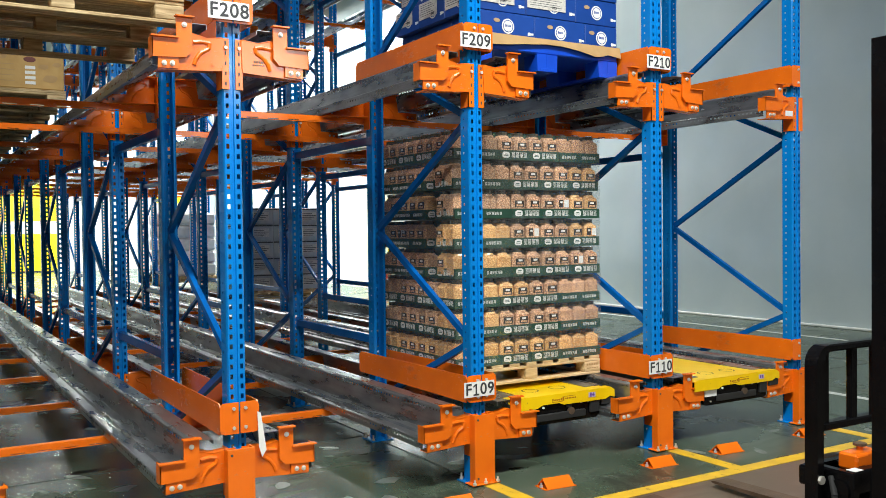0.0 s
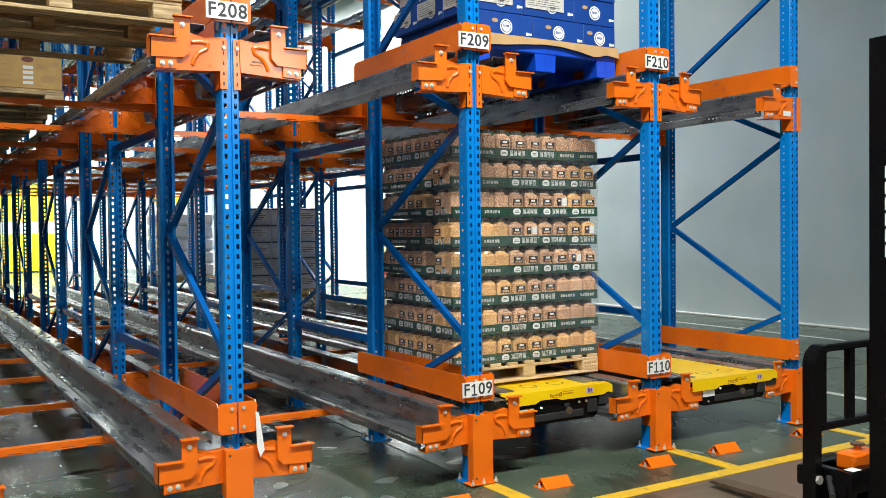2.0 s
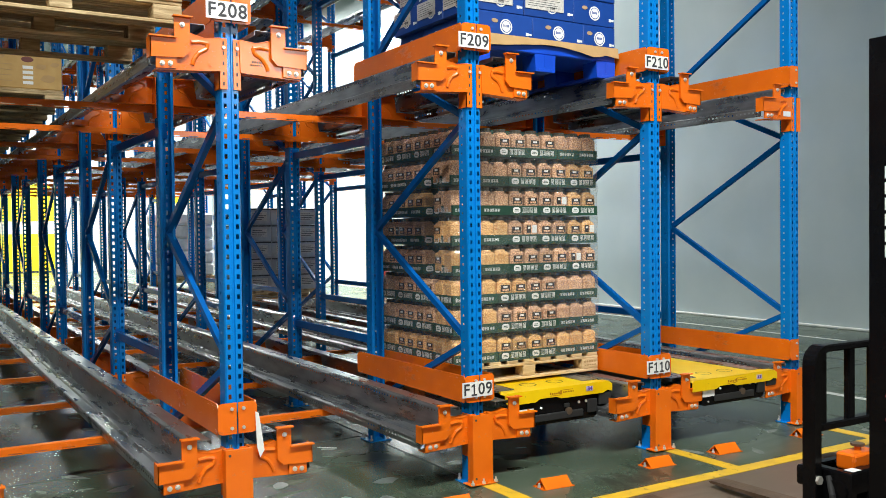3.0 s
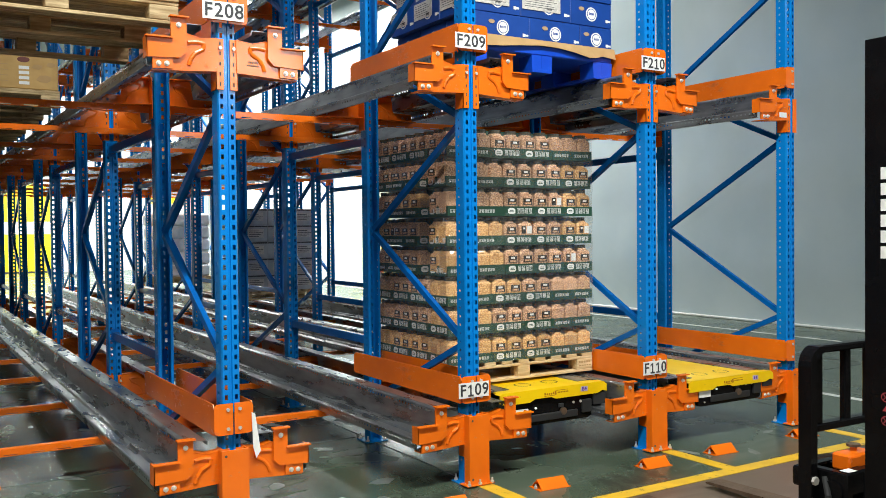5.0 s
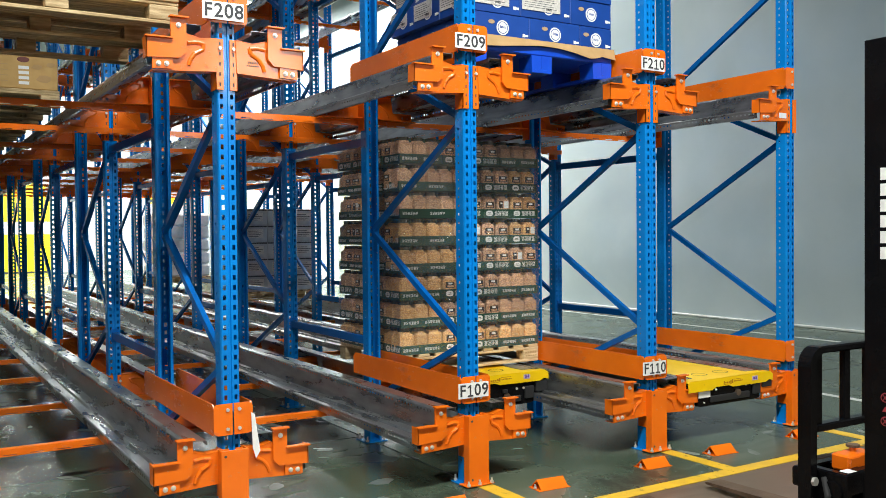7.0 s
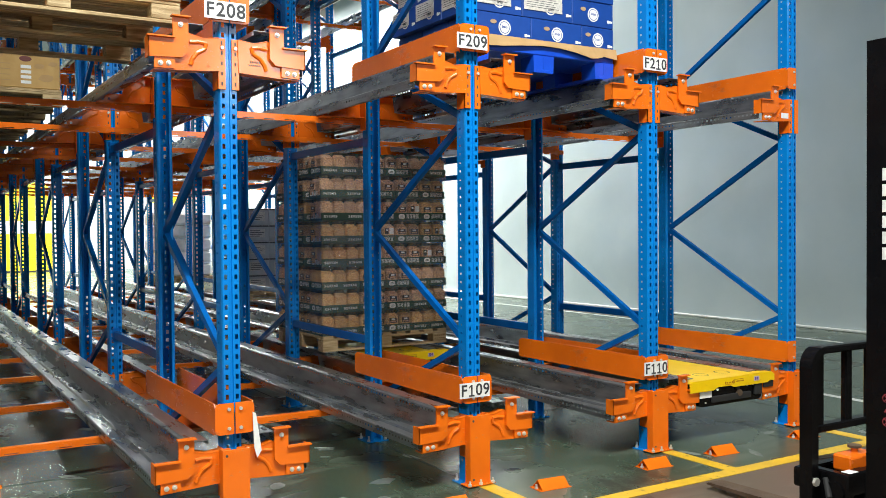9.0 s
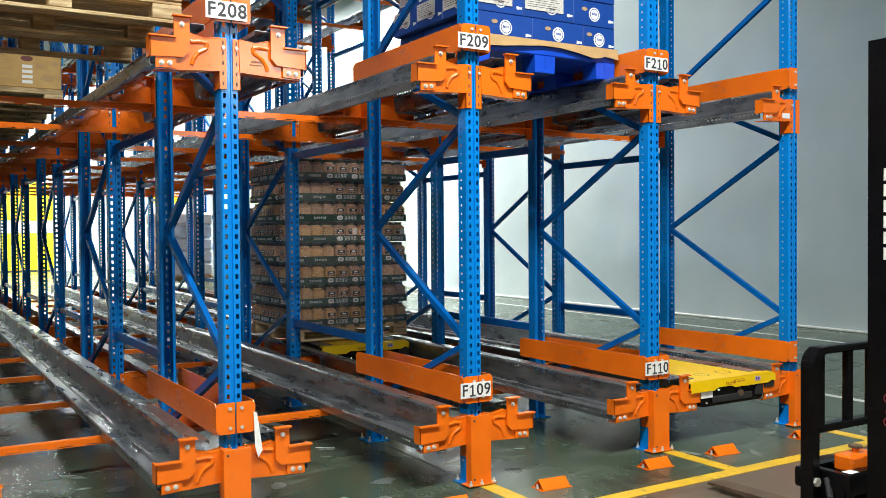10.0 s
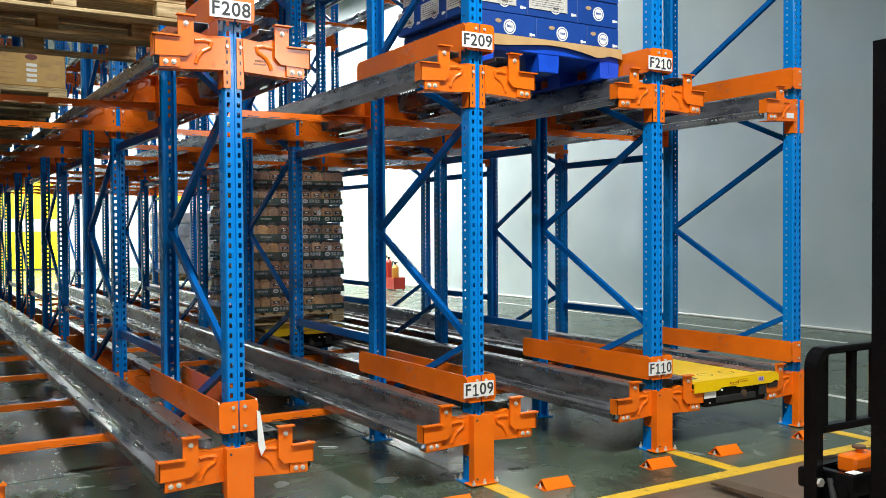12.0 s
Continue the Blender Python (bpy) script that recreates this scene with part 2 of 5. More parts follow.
def film_material():
    m = bpy.data.materials.new("clear_stretch_film")
    m.use_nodes = True
    nt = m.node_tree
    out = nt.nodes["Material Output"]
    nt.nodes.remove(nt.nodes["Principled BSDF"])
    clear, gloss, mixer = nt.nodes.new("ShaderNodeBsdfTransparent"), nt.nodes.new("ShaderNodeBsdfGlossy"), nt.nodes.new("ShaderNodeMixShader")
    gloss.inputs["Roughness"].default_value = 0.11
    tc, n = nt.nodes.new("ShaderNodeTexCoord"), nt.nodes.new("ShaderNodeTexNoise")
    mp = nt.nodes.new("ShaderNodeMapping")
    mp.inputs["Scale"].default_value = (4, 4, 14)
    n.inputs["Scale"].default_value, n.inputs["Detail"].default_value = 1.6, 6
    nt.links.new(tc.outputs["Object"], mp.inputs[0])
    nt.links.new(mp.outputs[0], n.inputs["Vector"])
    bp = nt.nodes.new("ShaderNodeBump")
    bp.inputs["Strength"].default_value, bp.inputs["Distance"].default_value = 0.9, 0.02
    nt.links.new(n.outputs[0], bp.inputs["Height"])
    nt.links.new(bp.outputs[0], gloss.inputs["Normal"])
    # fine creases on top of the broad folds
    mp2, n2, bp2 = nt.nodes.new("ShaderNodeMapping"), nt.nodes.new("ShaderNodeTexNoise"), nt.nodes.new("ShaderNodeBump")
    mp2.inputs["Scale"].default_value = (7, 7, 30)
    mp2.inputs["Rotation"].default_value = (0.15, 0.3, 0)
    n2.inputs["Scale"].default_value, n2.inputs["Detail"].default_value, n2.inputs["Distortion"].default_value = 1.3, 3, 1.2
    nt.links.new(tc.outputs["Object"], mp2.inputs[0])
    nt.links.new(mp2.outputs[0], n2.inputs["Vector"])
    bp2.inputs["Strength"].default_value, bp2.inputs["Distance"].default_value = 0.8, 0.012
    nt.links.new(n2.outputs[0], bp2.inputs["Height"])
    nt.links.new(bp.outputs[0], bp2.inputs["Normal"])
    nt.links.new(bp2.outputs[0], gloss.inputs["Normal"])
    mixer.inputs[0].default_value = 0.14
    haze, hazed = nt.nodes.new("ShaderNodeBsdfDiffuse"), nt.nodes.new("ShaderNodeMixShader")
    haze.inputs[0].default_value = (0.8, 0.82, 0.82, 1)
    cloud, level = nt.nodes.new("ShaderNodeTexNoise"), nt.nodes.new("ShaderNodeMapRange")
    cloud.inputs["Scale"].default_value, cloud.inputs["Detail"].default_value = 5.0, 5
    nt.links.new(mp.outputs[0], cloud.inputs["Vector"])
    level.inputs["From Min"].default_value, level.inputs["From Max"].default_value = 0.35, 0.75
    level.inputs["To Min"].default_value, level.inputs["To Max"].default_value = 0.0, 0.08
    nt.links.new(cloud.outputs[0], level.inputs[0])
    nt.links.new(level.outputs[0], hazed.inputs[0])
    nt.links.new(clear.outputs[0], mixer.inputs[1])
    nt.links.new(gloss.outputs[0], mixer.inputs[2])
    nt.links.new(mixer.outputs[0], hazed.inputs[1])
    nt.links.new(haze.outputs[0], hazed.inputs[2])
    nt.links.new(hazed.outputs[0], out.inputs[0])
    return m


FILM = film_material()


def glow(name, colour, strength):
    m = bpy.data.materials.new(name)
    m.use_nodes = True
    b = m.node_tree.nodes["Principled BSDF"]
    b.inputs["Emission Color"].default_value, b.inputs["Emission Strength"].default_value = (*colour, 1), strength
    return m


LAMPGLOW = glow("lit_lamp_panel", (1.0, 0.98, 0.94), 6.0)
LED = glow("lit_status_light", (0.75, 1.0, 0.8), 0.5)


# ---- mesh helpers
class Geo:
    """Vertices, faces and material slots of one mesh."""

    def __init__(self):
        self.v, self.f, self.m = [], [], []

    def add(self, verts, faces, slot=0):
        n = len(self.v)
        self.v += [tuple(p) for p in verts]
        self.f += [tuple(n + i for i in f) for f in faces]
        self.m += [slot] * len(faces)
        return self

    def box(self, x0, x1, y0, y1, z0, z1, slot=0, m=None):
        vs = [Vector((x, y, z)) for z in (z0, z1) for x, y in ((x0, y0), (x1, y0), (x1, y1), (x0, y1))]
        if m:
            vs = [m @ p for p in vs]
        return self.add(vs, [(3, 2, 1, 0), (4, 5, 6, 7), (0, 1, 5, 4), (1, 2, 6, 5), (2, 3, 7, 6), (3, 0, 4, 7)], slot)

    def cbox(self, x0, x1, y0, y1, z0, z1, c=0.004, slot=0, m=None):
        """A box whose edges are chamfered by c."""
        cx, cy, cz = (x0 + x1) / 2, (y0 + y1) / 2, (z0 + z1) / 2
        h = ((x1 - x0) / 2, (y1 - y0) / 2, (z1 - z0) / 2)
        c = min(c, *(0.45 * a for a in h))
        idx, vs = {}, []
        for s in [(a, b, d) for a in (-1, 1) for b in (-1, 1) for d in (-1, 1)]:
            for ax in range(3):
                p = [s[k] * (h[k] - (0 if k == ax else c)) for k in range(3)]
                idx[s, ax] = len(vs)
                vs.append(Vector((cx + p[0], cy + p[1], cz + p[2])))
        fs = []
        for ax in range(3):
            o1, o2 = (ax + 1) % 3, (ax + 2) % 3
            for s in (-1, 1):
                ring = []
                for a, b in ((-1, -1), (1, -1), (1, 1), (-1, 1)):
                    k = [0, 0, 0]
                    k[ax], k[o1], k[o2] = s, a, b
                    ring.append(idx[tuple(k), ax])
                fs.append(ring if s > 0 else ring[::-1])
            for a in (-1, 1):
                for b in (-1, 1):
                    k0, k1 = [0, 0, 0], [0, 0, 0]
                    k0[ax], k0[o1], k0[o2] = -1, a, b
                    k1[ax], k1[o1], k1[o2] = 1, a, b
                    quad = [idx[tuple(k0), o1], idx[tuple(k1), o1], idx[tuple(k1), o2], idx[tuple(k0), o2]]
                    fs.append(quad if a * b > 0 else quad[::-1])
        for s in [(a, b, d) for a in (-1, 1) for b in (-1, 1) for d in (-1, 1)]:
            tri = [idx[s, 0], idx[s, 1], idx[s, 2]]
            fs.append(tri if s[0] * s[1] * s[2] > 0 else tri[::-1])
        if m:
            vs = [m @ p for p in vs]
        return self.add(vs, fs, slot)

    def prism(self, poly, a0, a1, axis="y", slot=0, m=None):
        """A closed polygon drawn out along an axis: for y the polygon is (x, z), for x (y, z), for z (x, y)."""
        def put(p, a):
            return {"y": Vector((p[0], a, p[1])), "x": Vector((a, p[0], p[1])), "z": Vector((p[0], p[1], a))}[axis]
        n = len(poly)
        vs = [put(p, a0) for p in poly] + [put(p, a1) for p in poly]
        fs = [tuple(range(n)), tuple(range(2 * n - 1, n - 1, -1))] + [(i, i + n, (i + 1) % n + n, (i + 1) % n) for i in range(n)]
        if m:
            vs = [m @ p for p in vs]
        return self.add(vs, fs, slot)

    def rod(self, p0, p1, r, sides=10, slot=0, r1=None, m=None):
        p0, p1 = Vector(p0), Vector(p1)
        q = (p1 - p0).to_track_quat("Z", "Y")
        r1 = r if r1 is None else r1
        vs = []
        for p, rad in ((p0, r), (p1, r1)):
            vs += [p + q @ Vector((rad * math.cos(2 * math.pi * i / sides), rad * math.sin(2 * math.pi * i / sides), 0)) for i in range(sides)]
        fs = [tuple(range(sides - 1, -1, -1)), tuple(range(sides, 2 * sides))]
        fs += [(i, (i + 1) % sides, (i + 1) % sides + sides, i + sides) for i in range(sides)]
        if m:
            vs = [m @ p for p in vs]
        return self.add(vs, fs, slot)

    def mesh(self, name, mats):
        me = bpy.data.meshes.new(name)
        me.from_pydata(self.v, [], self.f)
        for a in mats if isinstance(mats, (list, tuple)) else [mats]:
            me.materials.append(a)
        me.polygons.foreach_set("material_index", self.m)
        me.update()
        bm = bmesh.new()
        bm.from_mesh(me)
        bmesh.ops.recalc_face_normals(bm, faces=bm.faces[:])
        bm.to_mesh(me)
        bm.free()
        return me


def part(name, shape, material, parent, label="", m=None):
    """One mesh object under a thing or a part; shape is a Geo or a mesh that is shared."""
    me = shape.mesh(name, material) if isinstance(shape, Geo) else shape
    ob = new(name, me)
    ob.parent = parent
    if m is not None:
        ob.matrix_basis = m
    if label:
        ob["label"] = label
    return ob


def thing(name, label, category, group="", kind="", m=None):
    ob = new(name)
    ob.empty_display_size = 0.1
    if m is not None:
        ob.matrix_basis = m
    return tagged(ob, label, category, group, kind)


def solid(name, shape, material, label="", category="", group="", kind="", m=None):
    ob = new(name, shape.mesh(name, material) if isinstance(shape, Geo) else shape)
    if m is not None:
        ob.matrix_basis = m
    return tagged(ob, label, category, group, kind)


def text_mesh(text, size, depth, material):
    cu = bpy.data.curves.new("writing", "FONT")
    cu.body, cu.size, cu.extrude, cu.align_x, cu.align_y = text, size, depth, "CENTER", "CENTER"
    cu.offset = 0.0012
    cu.space_character = 1.06
    ob = bpy.data.objects.new("writing", cu)
    scene.collection.objects.link(ob)
    dg = bpy.context.evaluated_depsgraph_get()
    me = bpy.data.meshes.new_from_object(ob.evaluated_get(dg))
    bpy.data.objects.remove(ob)
    me.materials.clear()
    me.materials.append(material)
    return me


# ---- setting: floor, walls, ceiling
WALL_X, BACK_Y, HIGH = 10.1, 33.5, 9.0
solid("floor", Geo().box(-9.5, WALL_X + 0.3, -0.72, BACK_Y + 0.3, -0.2, 0), FLOOR, "dark green sealed floor with scuffs and dull reflections", "floor", kind="structure")
solid("floor_aisle", Geo().box(-9.5, WALL_X + 0.3, -9.3, -0.72, -0.2, -0.001), AISLE, "worn tan aisle floor before the racks", "floor", kind="structure")
solid("wall_east", Geo().box(WALL_X, WALL_X + 0.2, -9.3, BACK_Y, 0, HIGH), WALL, "smooth grey-white insulated wall panels", "wall", kind="structure")
solid("wall_north", Geo().box(-9.5, WALL_X + 0.2, BACK_Y, BACK_Y + 0.2, 0, HIGH), WALL, "smooth white insulated wall at the far end", "wall", kind="structure")
solid("wall_west", Geo().box(-9.7, -9.5, -9.3, 0.5, 0, HIGH), DULL, "plain grey-white wall panels", "wall", kind="structure")
# Unseen walls added beside the racks, blocking light and reflections from the west.
solid("wall_inner_west", Geo().box(-3.6, -3.4, 0.5, BACK_Y, 0, HIGH), DULL, "unseen plain dark wall added beside the racks to block light", "wall", kind="structure")
solid("wall_inner_south", Geo().box(-9.5, -3.4, 0.3, 0.5, 0, HIGH), DULL, "unseen plain dark wall added beside the racks to block light", "wall", kind="structure")
solid("wall_south", Geo().box(-9.5, WALL_X, -9.5, -9.3, 0, HIGH), DULL, "plain grey-white wall panels", "wall", kind="structure")
solid("ceiling", Geo().box(-9.7, WALL_X + 0.2, -9.5, BACK_Y + 0.2, HIGH, HIGH + 0.2), CEIL, "grey hall ceiling", "ceiling", kind="structure")
solid("baseboard_east", Geo().cbox(WALL_X - 0.06, WALL_X, -9.3, BACK_Y, 0, 0.035, 0.01), PALE, "pale kerb along the foot of the wall", "kerb", kind="structure")
# saw-cut joints and pale glue scars in the sealed floor
joints = Geo()
for x in (-1.9, 1.44, 4.8):
    joints.box(x - 0.006, x + 0.006, -0.6, 30, 0.0, 0.0016)
for y in (1.42, 4.9, 8.4, 11.9):
    joints.box(-6, 9.0, y - 0.006, y + 0.006, 0.0, 0.0012)
solid("floor_joints", joints, INK, "dark saw-cut joints in the sealed floor", "floor joint", kind="structure")
scars = Geo()
dice = random.Random(21)
for k in range(60):
    x, y, a, r = dice.uniform(-1.2, 4.6), dice.uniform(-0.5, 5.0), dice.uniform(0, 3.1), dice.uniform(0.02, 0.07)
    ring = [(x + r * (1.9 * math.cos(q) * math.cos(a) - 0.7 * math.sin(q) * math.sin(a)) * dice.uniform(0.6, 1.1), y + r * (1.9 * math.cos(q) * math.sin(a) + 0.7 * math.sin(q) * math.cos(a)) * dice.uniform(0.6, 1.1)) for q in [2 * math.pi * i / 9 for i in range(9)]]
    scars.prism(ring, 0.0, 0.0008, "z")
solid("floor_scars", scars, mat("pale_glue_scar", (0.13, 0.15, 0.13), 0.35, 0, (0.21, 0.225, 0.20), 20), "pale glue scars on the sealed floor", "floor stain", kind="structure")
solid("wall_band", Geo().box(7.55, 9.15, BACK_Y - 0.012, BACK_Y, 2.72, 3.02), YDOOR, "bright yellow band on the far wall", "wall band", kind="structure")
lines = Geo().box(-6.0, 9.0, -0.735, -0.635, 0.0, 0.003)
solid("floor_line_long", lines, LINE, "yellow painted line along the aisle", "floor line", kind="structure")
for k, x in enumerate((1.48, 2.94, 4.36)):
    solid("floor_line_%d" % k, Geo().box(x - 0.05, x + 0.05, -0.635, -0.10, 0, 0.003), LINE, "yellow painted line to the foot of the rack", "floor line", kind="structure")
solid("floor_line_pale", Geo().box(8.91, 8.98, -0.6, 30, 0, 0.003), PALE, "pale painted line along the wall", "floor line", kind="structure")
solid("floor_line_walkway", Geo().box(5.55, 5.63, -0.6, 30, 0, 0.003), PALE, "pale painted line beside the racks", "floor line", kind="structure")
for x, y, z, sx, sy, w, *tilt in LAMPS:
    tilt = tilt[0] if tilt else 0
    lamp = thing("ceiling_lamp", "white lit rectangular hall lamp hung below the ceiling", "lamp", "hall lamps", m=pose(x, y, z))
    lean = pose(0, 0, 0, tilt) @ pose(0, 0, 0.03)
    part("housing", Geo().cbox(-sx / 2 - 0.05, sx / 2 + 0.05, -sy / 2 - 0.05, sy / 2 + 0.05, 0.02, 0.10, 0.02), WHITE, lamp, m=lean)
    part("diffuser", Geo().box(-sx / 2, sx / 2, -sy / 2, sy / 2, 0.0, 0.02), LAMPGLOW, lamp, m=lean)
    top = lean @ Vector((0, 0, 0.10))
    part("hanger", Geo().rod(top, (top.x, top.y, HIGH - z), 0.01), BLACK, lamp)

# ---- pallet racking
COLUMNS = [-1.45, 0.0, 1.45, 2.893, 4.328]
DEPTH, BAY, FRAMES = 1.281, 2.752, 6       # frame depth, pitch of frames along the lane, frames in a row
LEVELS = [0.0, 2.035, 4.07]                # rise of each rail level
TOP = 6.4                                  # height of the uprights


def upright_geo():
    """Perforated rack post, an open channel with its slotted face to -y."""
    g = Geo()
    outline = [(-0.027, 0.066), (-0.029, 0.070), (-0.038, 0.070), (-0.047, 0.062), (-0.047, 0.036), (-0.047, 0.024), (-0.047, -0.020), (-0.041, -0.030), (-0.0335, -0.030),
               (-0.0185, -0.030), (-0.008, -0.030), (-0.005, -0.022)]
    outline += [(-x, y) for x, y in outline[::-1]]
    holes = {4: (0.012, 0.025), 8: (0.024, 0.0), 14: (0.024, 0.0), 18: (0.012, 0.025)}
    for i in range(len(outline) - 1):
        a, b = outline[i], outline[i + 1]
        if i in holes:
            tall, lift = holes[i]
            z = 0.0
            k = 0
            while z < TOP:
                top = min(TOP, 0.10 + lift + 0.05 * k)
                g.add([(*a, z), (*b, z), (*b, top), (*a, top)], [(0, 1, 2, 3)])
                z = top + tall
                k += 1
        else:
            g.add([(*a, 0), (*b, 0), (*b, TOP), (*a, TOP)], [(0, 1, 2, 3)])
    return g


def strut_geo(p0, p1, w=0.038, d=0.030):
    """A folded channel from p0 to p1, its open side turned to +x."""
    p0, p1 = Vector(p0), Vector(p1)
    length = (p1 - p0).length
    y = (p1 - p0).normalized()
    x = Vector((1, 0, 0))
    z = x.cross(y).normalized()
    m = Matrix((x, y, z)).transposed().to_4x4()
    m.translation = p0
    t = 0.004
    poly = [(-d / 2, -w / 2), (d / 2, -w / 2), (d / 2, -w / 2 + t), (-d / 2 + t, -w / 2 + t), (-d / 2 + t, w / 2 - t), (d / 2, w / 2 - t), (d / 2, w / 2), (-d / 2, w / 2)]
    return Geo().prism(poly, 0, length, "y", 0, m)


def bracket_arm(g, s):
    """One arm of a rail bracket, to the side s, with its folded end, embossed rib and bolts."""
    def P(pts):
        return [(s * x, z) for x, z in pts]
    # arm plate, waisted towards the post, with folded top and bottom edges
    g.prism(P([(0.045, 0.405), (0.13, 0.395), (0.205, 0.415), (0.285, 0.38), (0.285, 0.236), (0.05, 0.250)]), -0.047, -0.040)
    g.prism(P([(0.05, 0.250), (0.365, 0.232), (0.365, 0.226), (0.05, 0.244)]), -0.047, 0.03)
    g.prism(P([(0.05, 0.409), (0.13, 0.399), (0.20, 0.417), (0.20, 0.411), (0.13, 0.393), (0.05, 0.403)]), -0.047, 0.01)
    # end plate: post and step that carry the rail, proud of the arm
    g.prism(P([(0.205, 0.485), (0.280, 0.485), (0.280, 0.382), (0.395, 0.382), (0.395, 0.284), (0.235, 0.292), (0.205, 0.325)]), -0.068, -0.056)
    g.prism(P([(0.270, 0.290), (0.366, 0.286), (0.366, 0.234), (0.270, 0.238)]), -0.060, -0.047)
    g.box(min(s * 0.198, s * 0.287), max(s * 0.198, s * 0.287), -0.090, -0.05, 0.482, 0.489)
    g.box(min(s * 0.272, s * 0.402), max(s * 0.272, s * 0.402), -0.086, -0.05, 0.379, 0.386)
    g.box(min(s * 0.390, s * 0.396), max(s * 0.390, s * 0.396), -0.068, 0.0, 0.284, 0.382)
    # embossed rib, a bent ridge
    ridge = [(0.115, 0.372), (0.150, 0.378), (0.196, 0.372), (0.120, 0.345), (0.160, 0.322), (0.182, 0.292), (0.192, 0.262)]
    for a, b in ((0, 1), (1, 2), (0, 3), (3, 4), (4, 5), (5, 6)):
        p, q = ridge[a], ridge[b]
        g.rod((s * p[0], -0.046, p[1]), (s * q[0], -0.046, q[1]), 0.011, 8)
    # slotted clip on the post
    g.box(min(s * 0.016, s * 0.056), max(s * 0.016, s * 0.056), -0.040, -0.034, 0.158, 0.408)
    g.box(min(s * 0.052, s * 0.056), max(s * 0.052, s * 0.056), -0.040, 0.045, 0.158, 0.408)
    for z in (0.185, 0.235, 0.285, 0.335, 0.385):
        g.box(min(s * 0.030, s * 0.038), max(s * 0.030, s * 0.038), -0.0405, -0.039, z - 0.009, z + 0.009, 2)
    for x, z in ((0.300, 0.260), (0.338, 0.258), (0.243, 0.447)):
        y = -0.060 if z < 0.3 else -0.068
        g.rod((s * x, y, z), (s * x, y - 0.004, z), 0.013, 10, 1)
        g.rod((s * x, y - 0.004, z), (s * x, y - 0.014, z), 0.008, 6, 1)
    g.rod((s * 0.034, -0.040, 0.362), (s * 0.034, -0.050, 0.362), 0.009, 8, 1)


def inner_bracket_arm(g, s):
    """The plainer arm used behind the front row: it ends below the rail's running flange."""
    def P(pts):
        return [(s * x, z) for x, z in pts]
    g.prism(P([(0.045, 0.410), (0.205, 0.415), (0.222, 0.302), (0.375, 0.298), (0.375, 0.240), (0.05, 0.245)]), -0.047, -0.041)
    g.prism(P([(0.05, 0.250), (0.375, 0.240), (0.375, 0.234), (0.05, 0.244)]), -0.047, 0.03)
    g.prism(P([(0.05, 0.412), (0.20, 0.417), (0.20, 0.411), (0.05, 0.406)]), -0.047, 0.02)
    ridge = [(0.100, 0.372), (0.150, 0.378), (0.196, 0.372), (0.115, 0.345), (0.160, 0.322), (0.182, 0.292), (0.192, 0.262)]
    for a, b in ((0, 1), (1, 2), (0, 3), (3, 4), (4, 5), (5, 6)):
        p, q = ridge[a], ridge[b]
        g.rod((s * p[0], -0.046, p[1]), (s * q[0], -0.046, q[1]), 0.008, 6)
    g.box(min(s * 0.016, s * 0.056), max(s * 0.016, s * 0.056), -0.040, -0.034, 0.158, 0.408)
    g.box(min(s * 0.052, s * 0.056), max(s * 0.052, s * 0.056), -0.040, 0.045, 0.158, 0.408)
    for z in (0.185, 0.235, 0.285, 0.335, 0.385):
        g.box(min(s * 0.030, s * 0.038), max(s * 0.030, s * 0.038), -0.0405, -0.039, z - 0.009, z + 0.009, 2)
    for x, z in ((0.300, 0.270), (0.338, 0.268), (0.034, 0.362)):
        g.rod((s * x, -0.041, z), (s * x, -0.055, z), 0.009, 8, 1)


upright_mesh = upright_geo().mesh("upright", BLUE)
both, one_side = Geo(), Geo()
bracket_arm(both, 1), bracket_arm(both, -1)
bracket_arm(one_side, -1)
one_side.box(0.016, 0.056, -0.040, -0.034, 0.158, 0.408)
bracket_mesh = both.mesh("bracket", [ORANGE, BOLT, INK])
bracket_left_mesh = one_side.mesh("bracket", [ORANGE, BOLT, INK])
inner_both, inner_left = Geo(), Geo()
inner_bracket_arm(inner_both, 1), inner_bracket_arm(inner_both, -1), inner_bracket_arm(inner_left, -1)
inner_mesh = inner_both.mesh("bracket", [ORANGE, BOLT, INK])
inner_left_mesh = inner_left.mesh("bracket", [ORANGE, BOLT, INK])
foot = Geo().cbox(-0.085, 0.085, -0.075, 0.085, 0, 0.008, 0.002)
for sx in (-0.065, 0.065):
    for sy in (-0.055, 0.065):
        foot.rod((sx, sy, 0.008), (sx, sy, 0.045), 0.006, 8, 1).rod((sx, sy, 0.008), (sx, sy, 0.020), 0.012, 6, 1)
foot_mesh = foot.mesh("foot_plate", [BLUE, BOLT])
NODES = [(0.085, 0.30, 1), (0.085, 0.82, 0), (0.085, 1.485, 1), (0.085, 2.14, 0), (0.085, 2.66, 1), (0.085, 3.33, 0), (0.085, 4.0, 1), (0.085, 4.67, 0), (0.085, 5.34, 1), (0.085, 6.0, 0)]
brace_meshes = []
for a, b in zip(NODES, NODES[1:]):
    ya, yb = (DEPTH - 0.075 if a[2] else 0.06), (DEPTH - 0.075 if b[2] else 0.06)
    brace_meshes.append(strut_geo((0, ya, a[1] + 0.012 * (b[1] > a[1])), (0, yb, b[1] - 0.012)).mesh("brace", BLUE_SHADED))


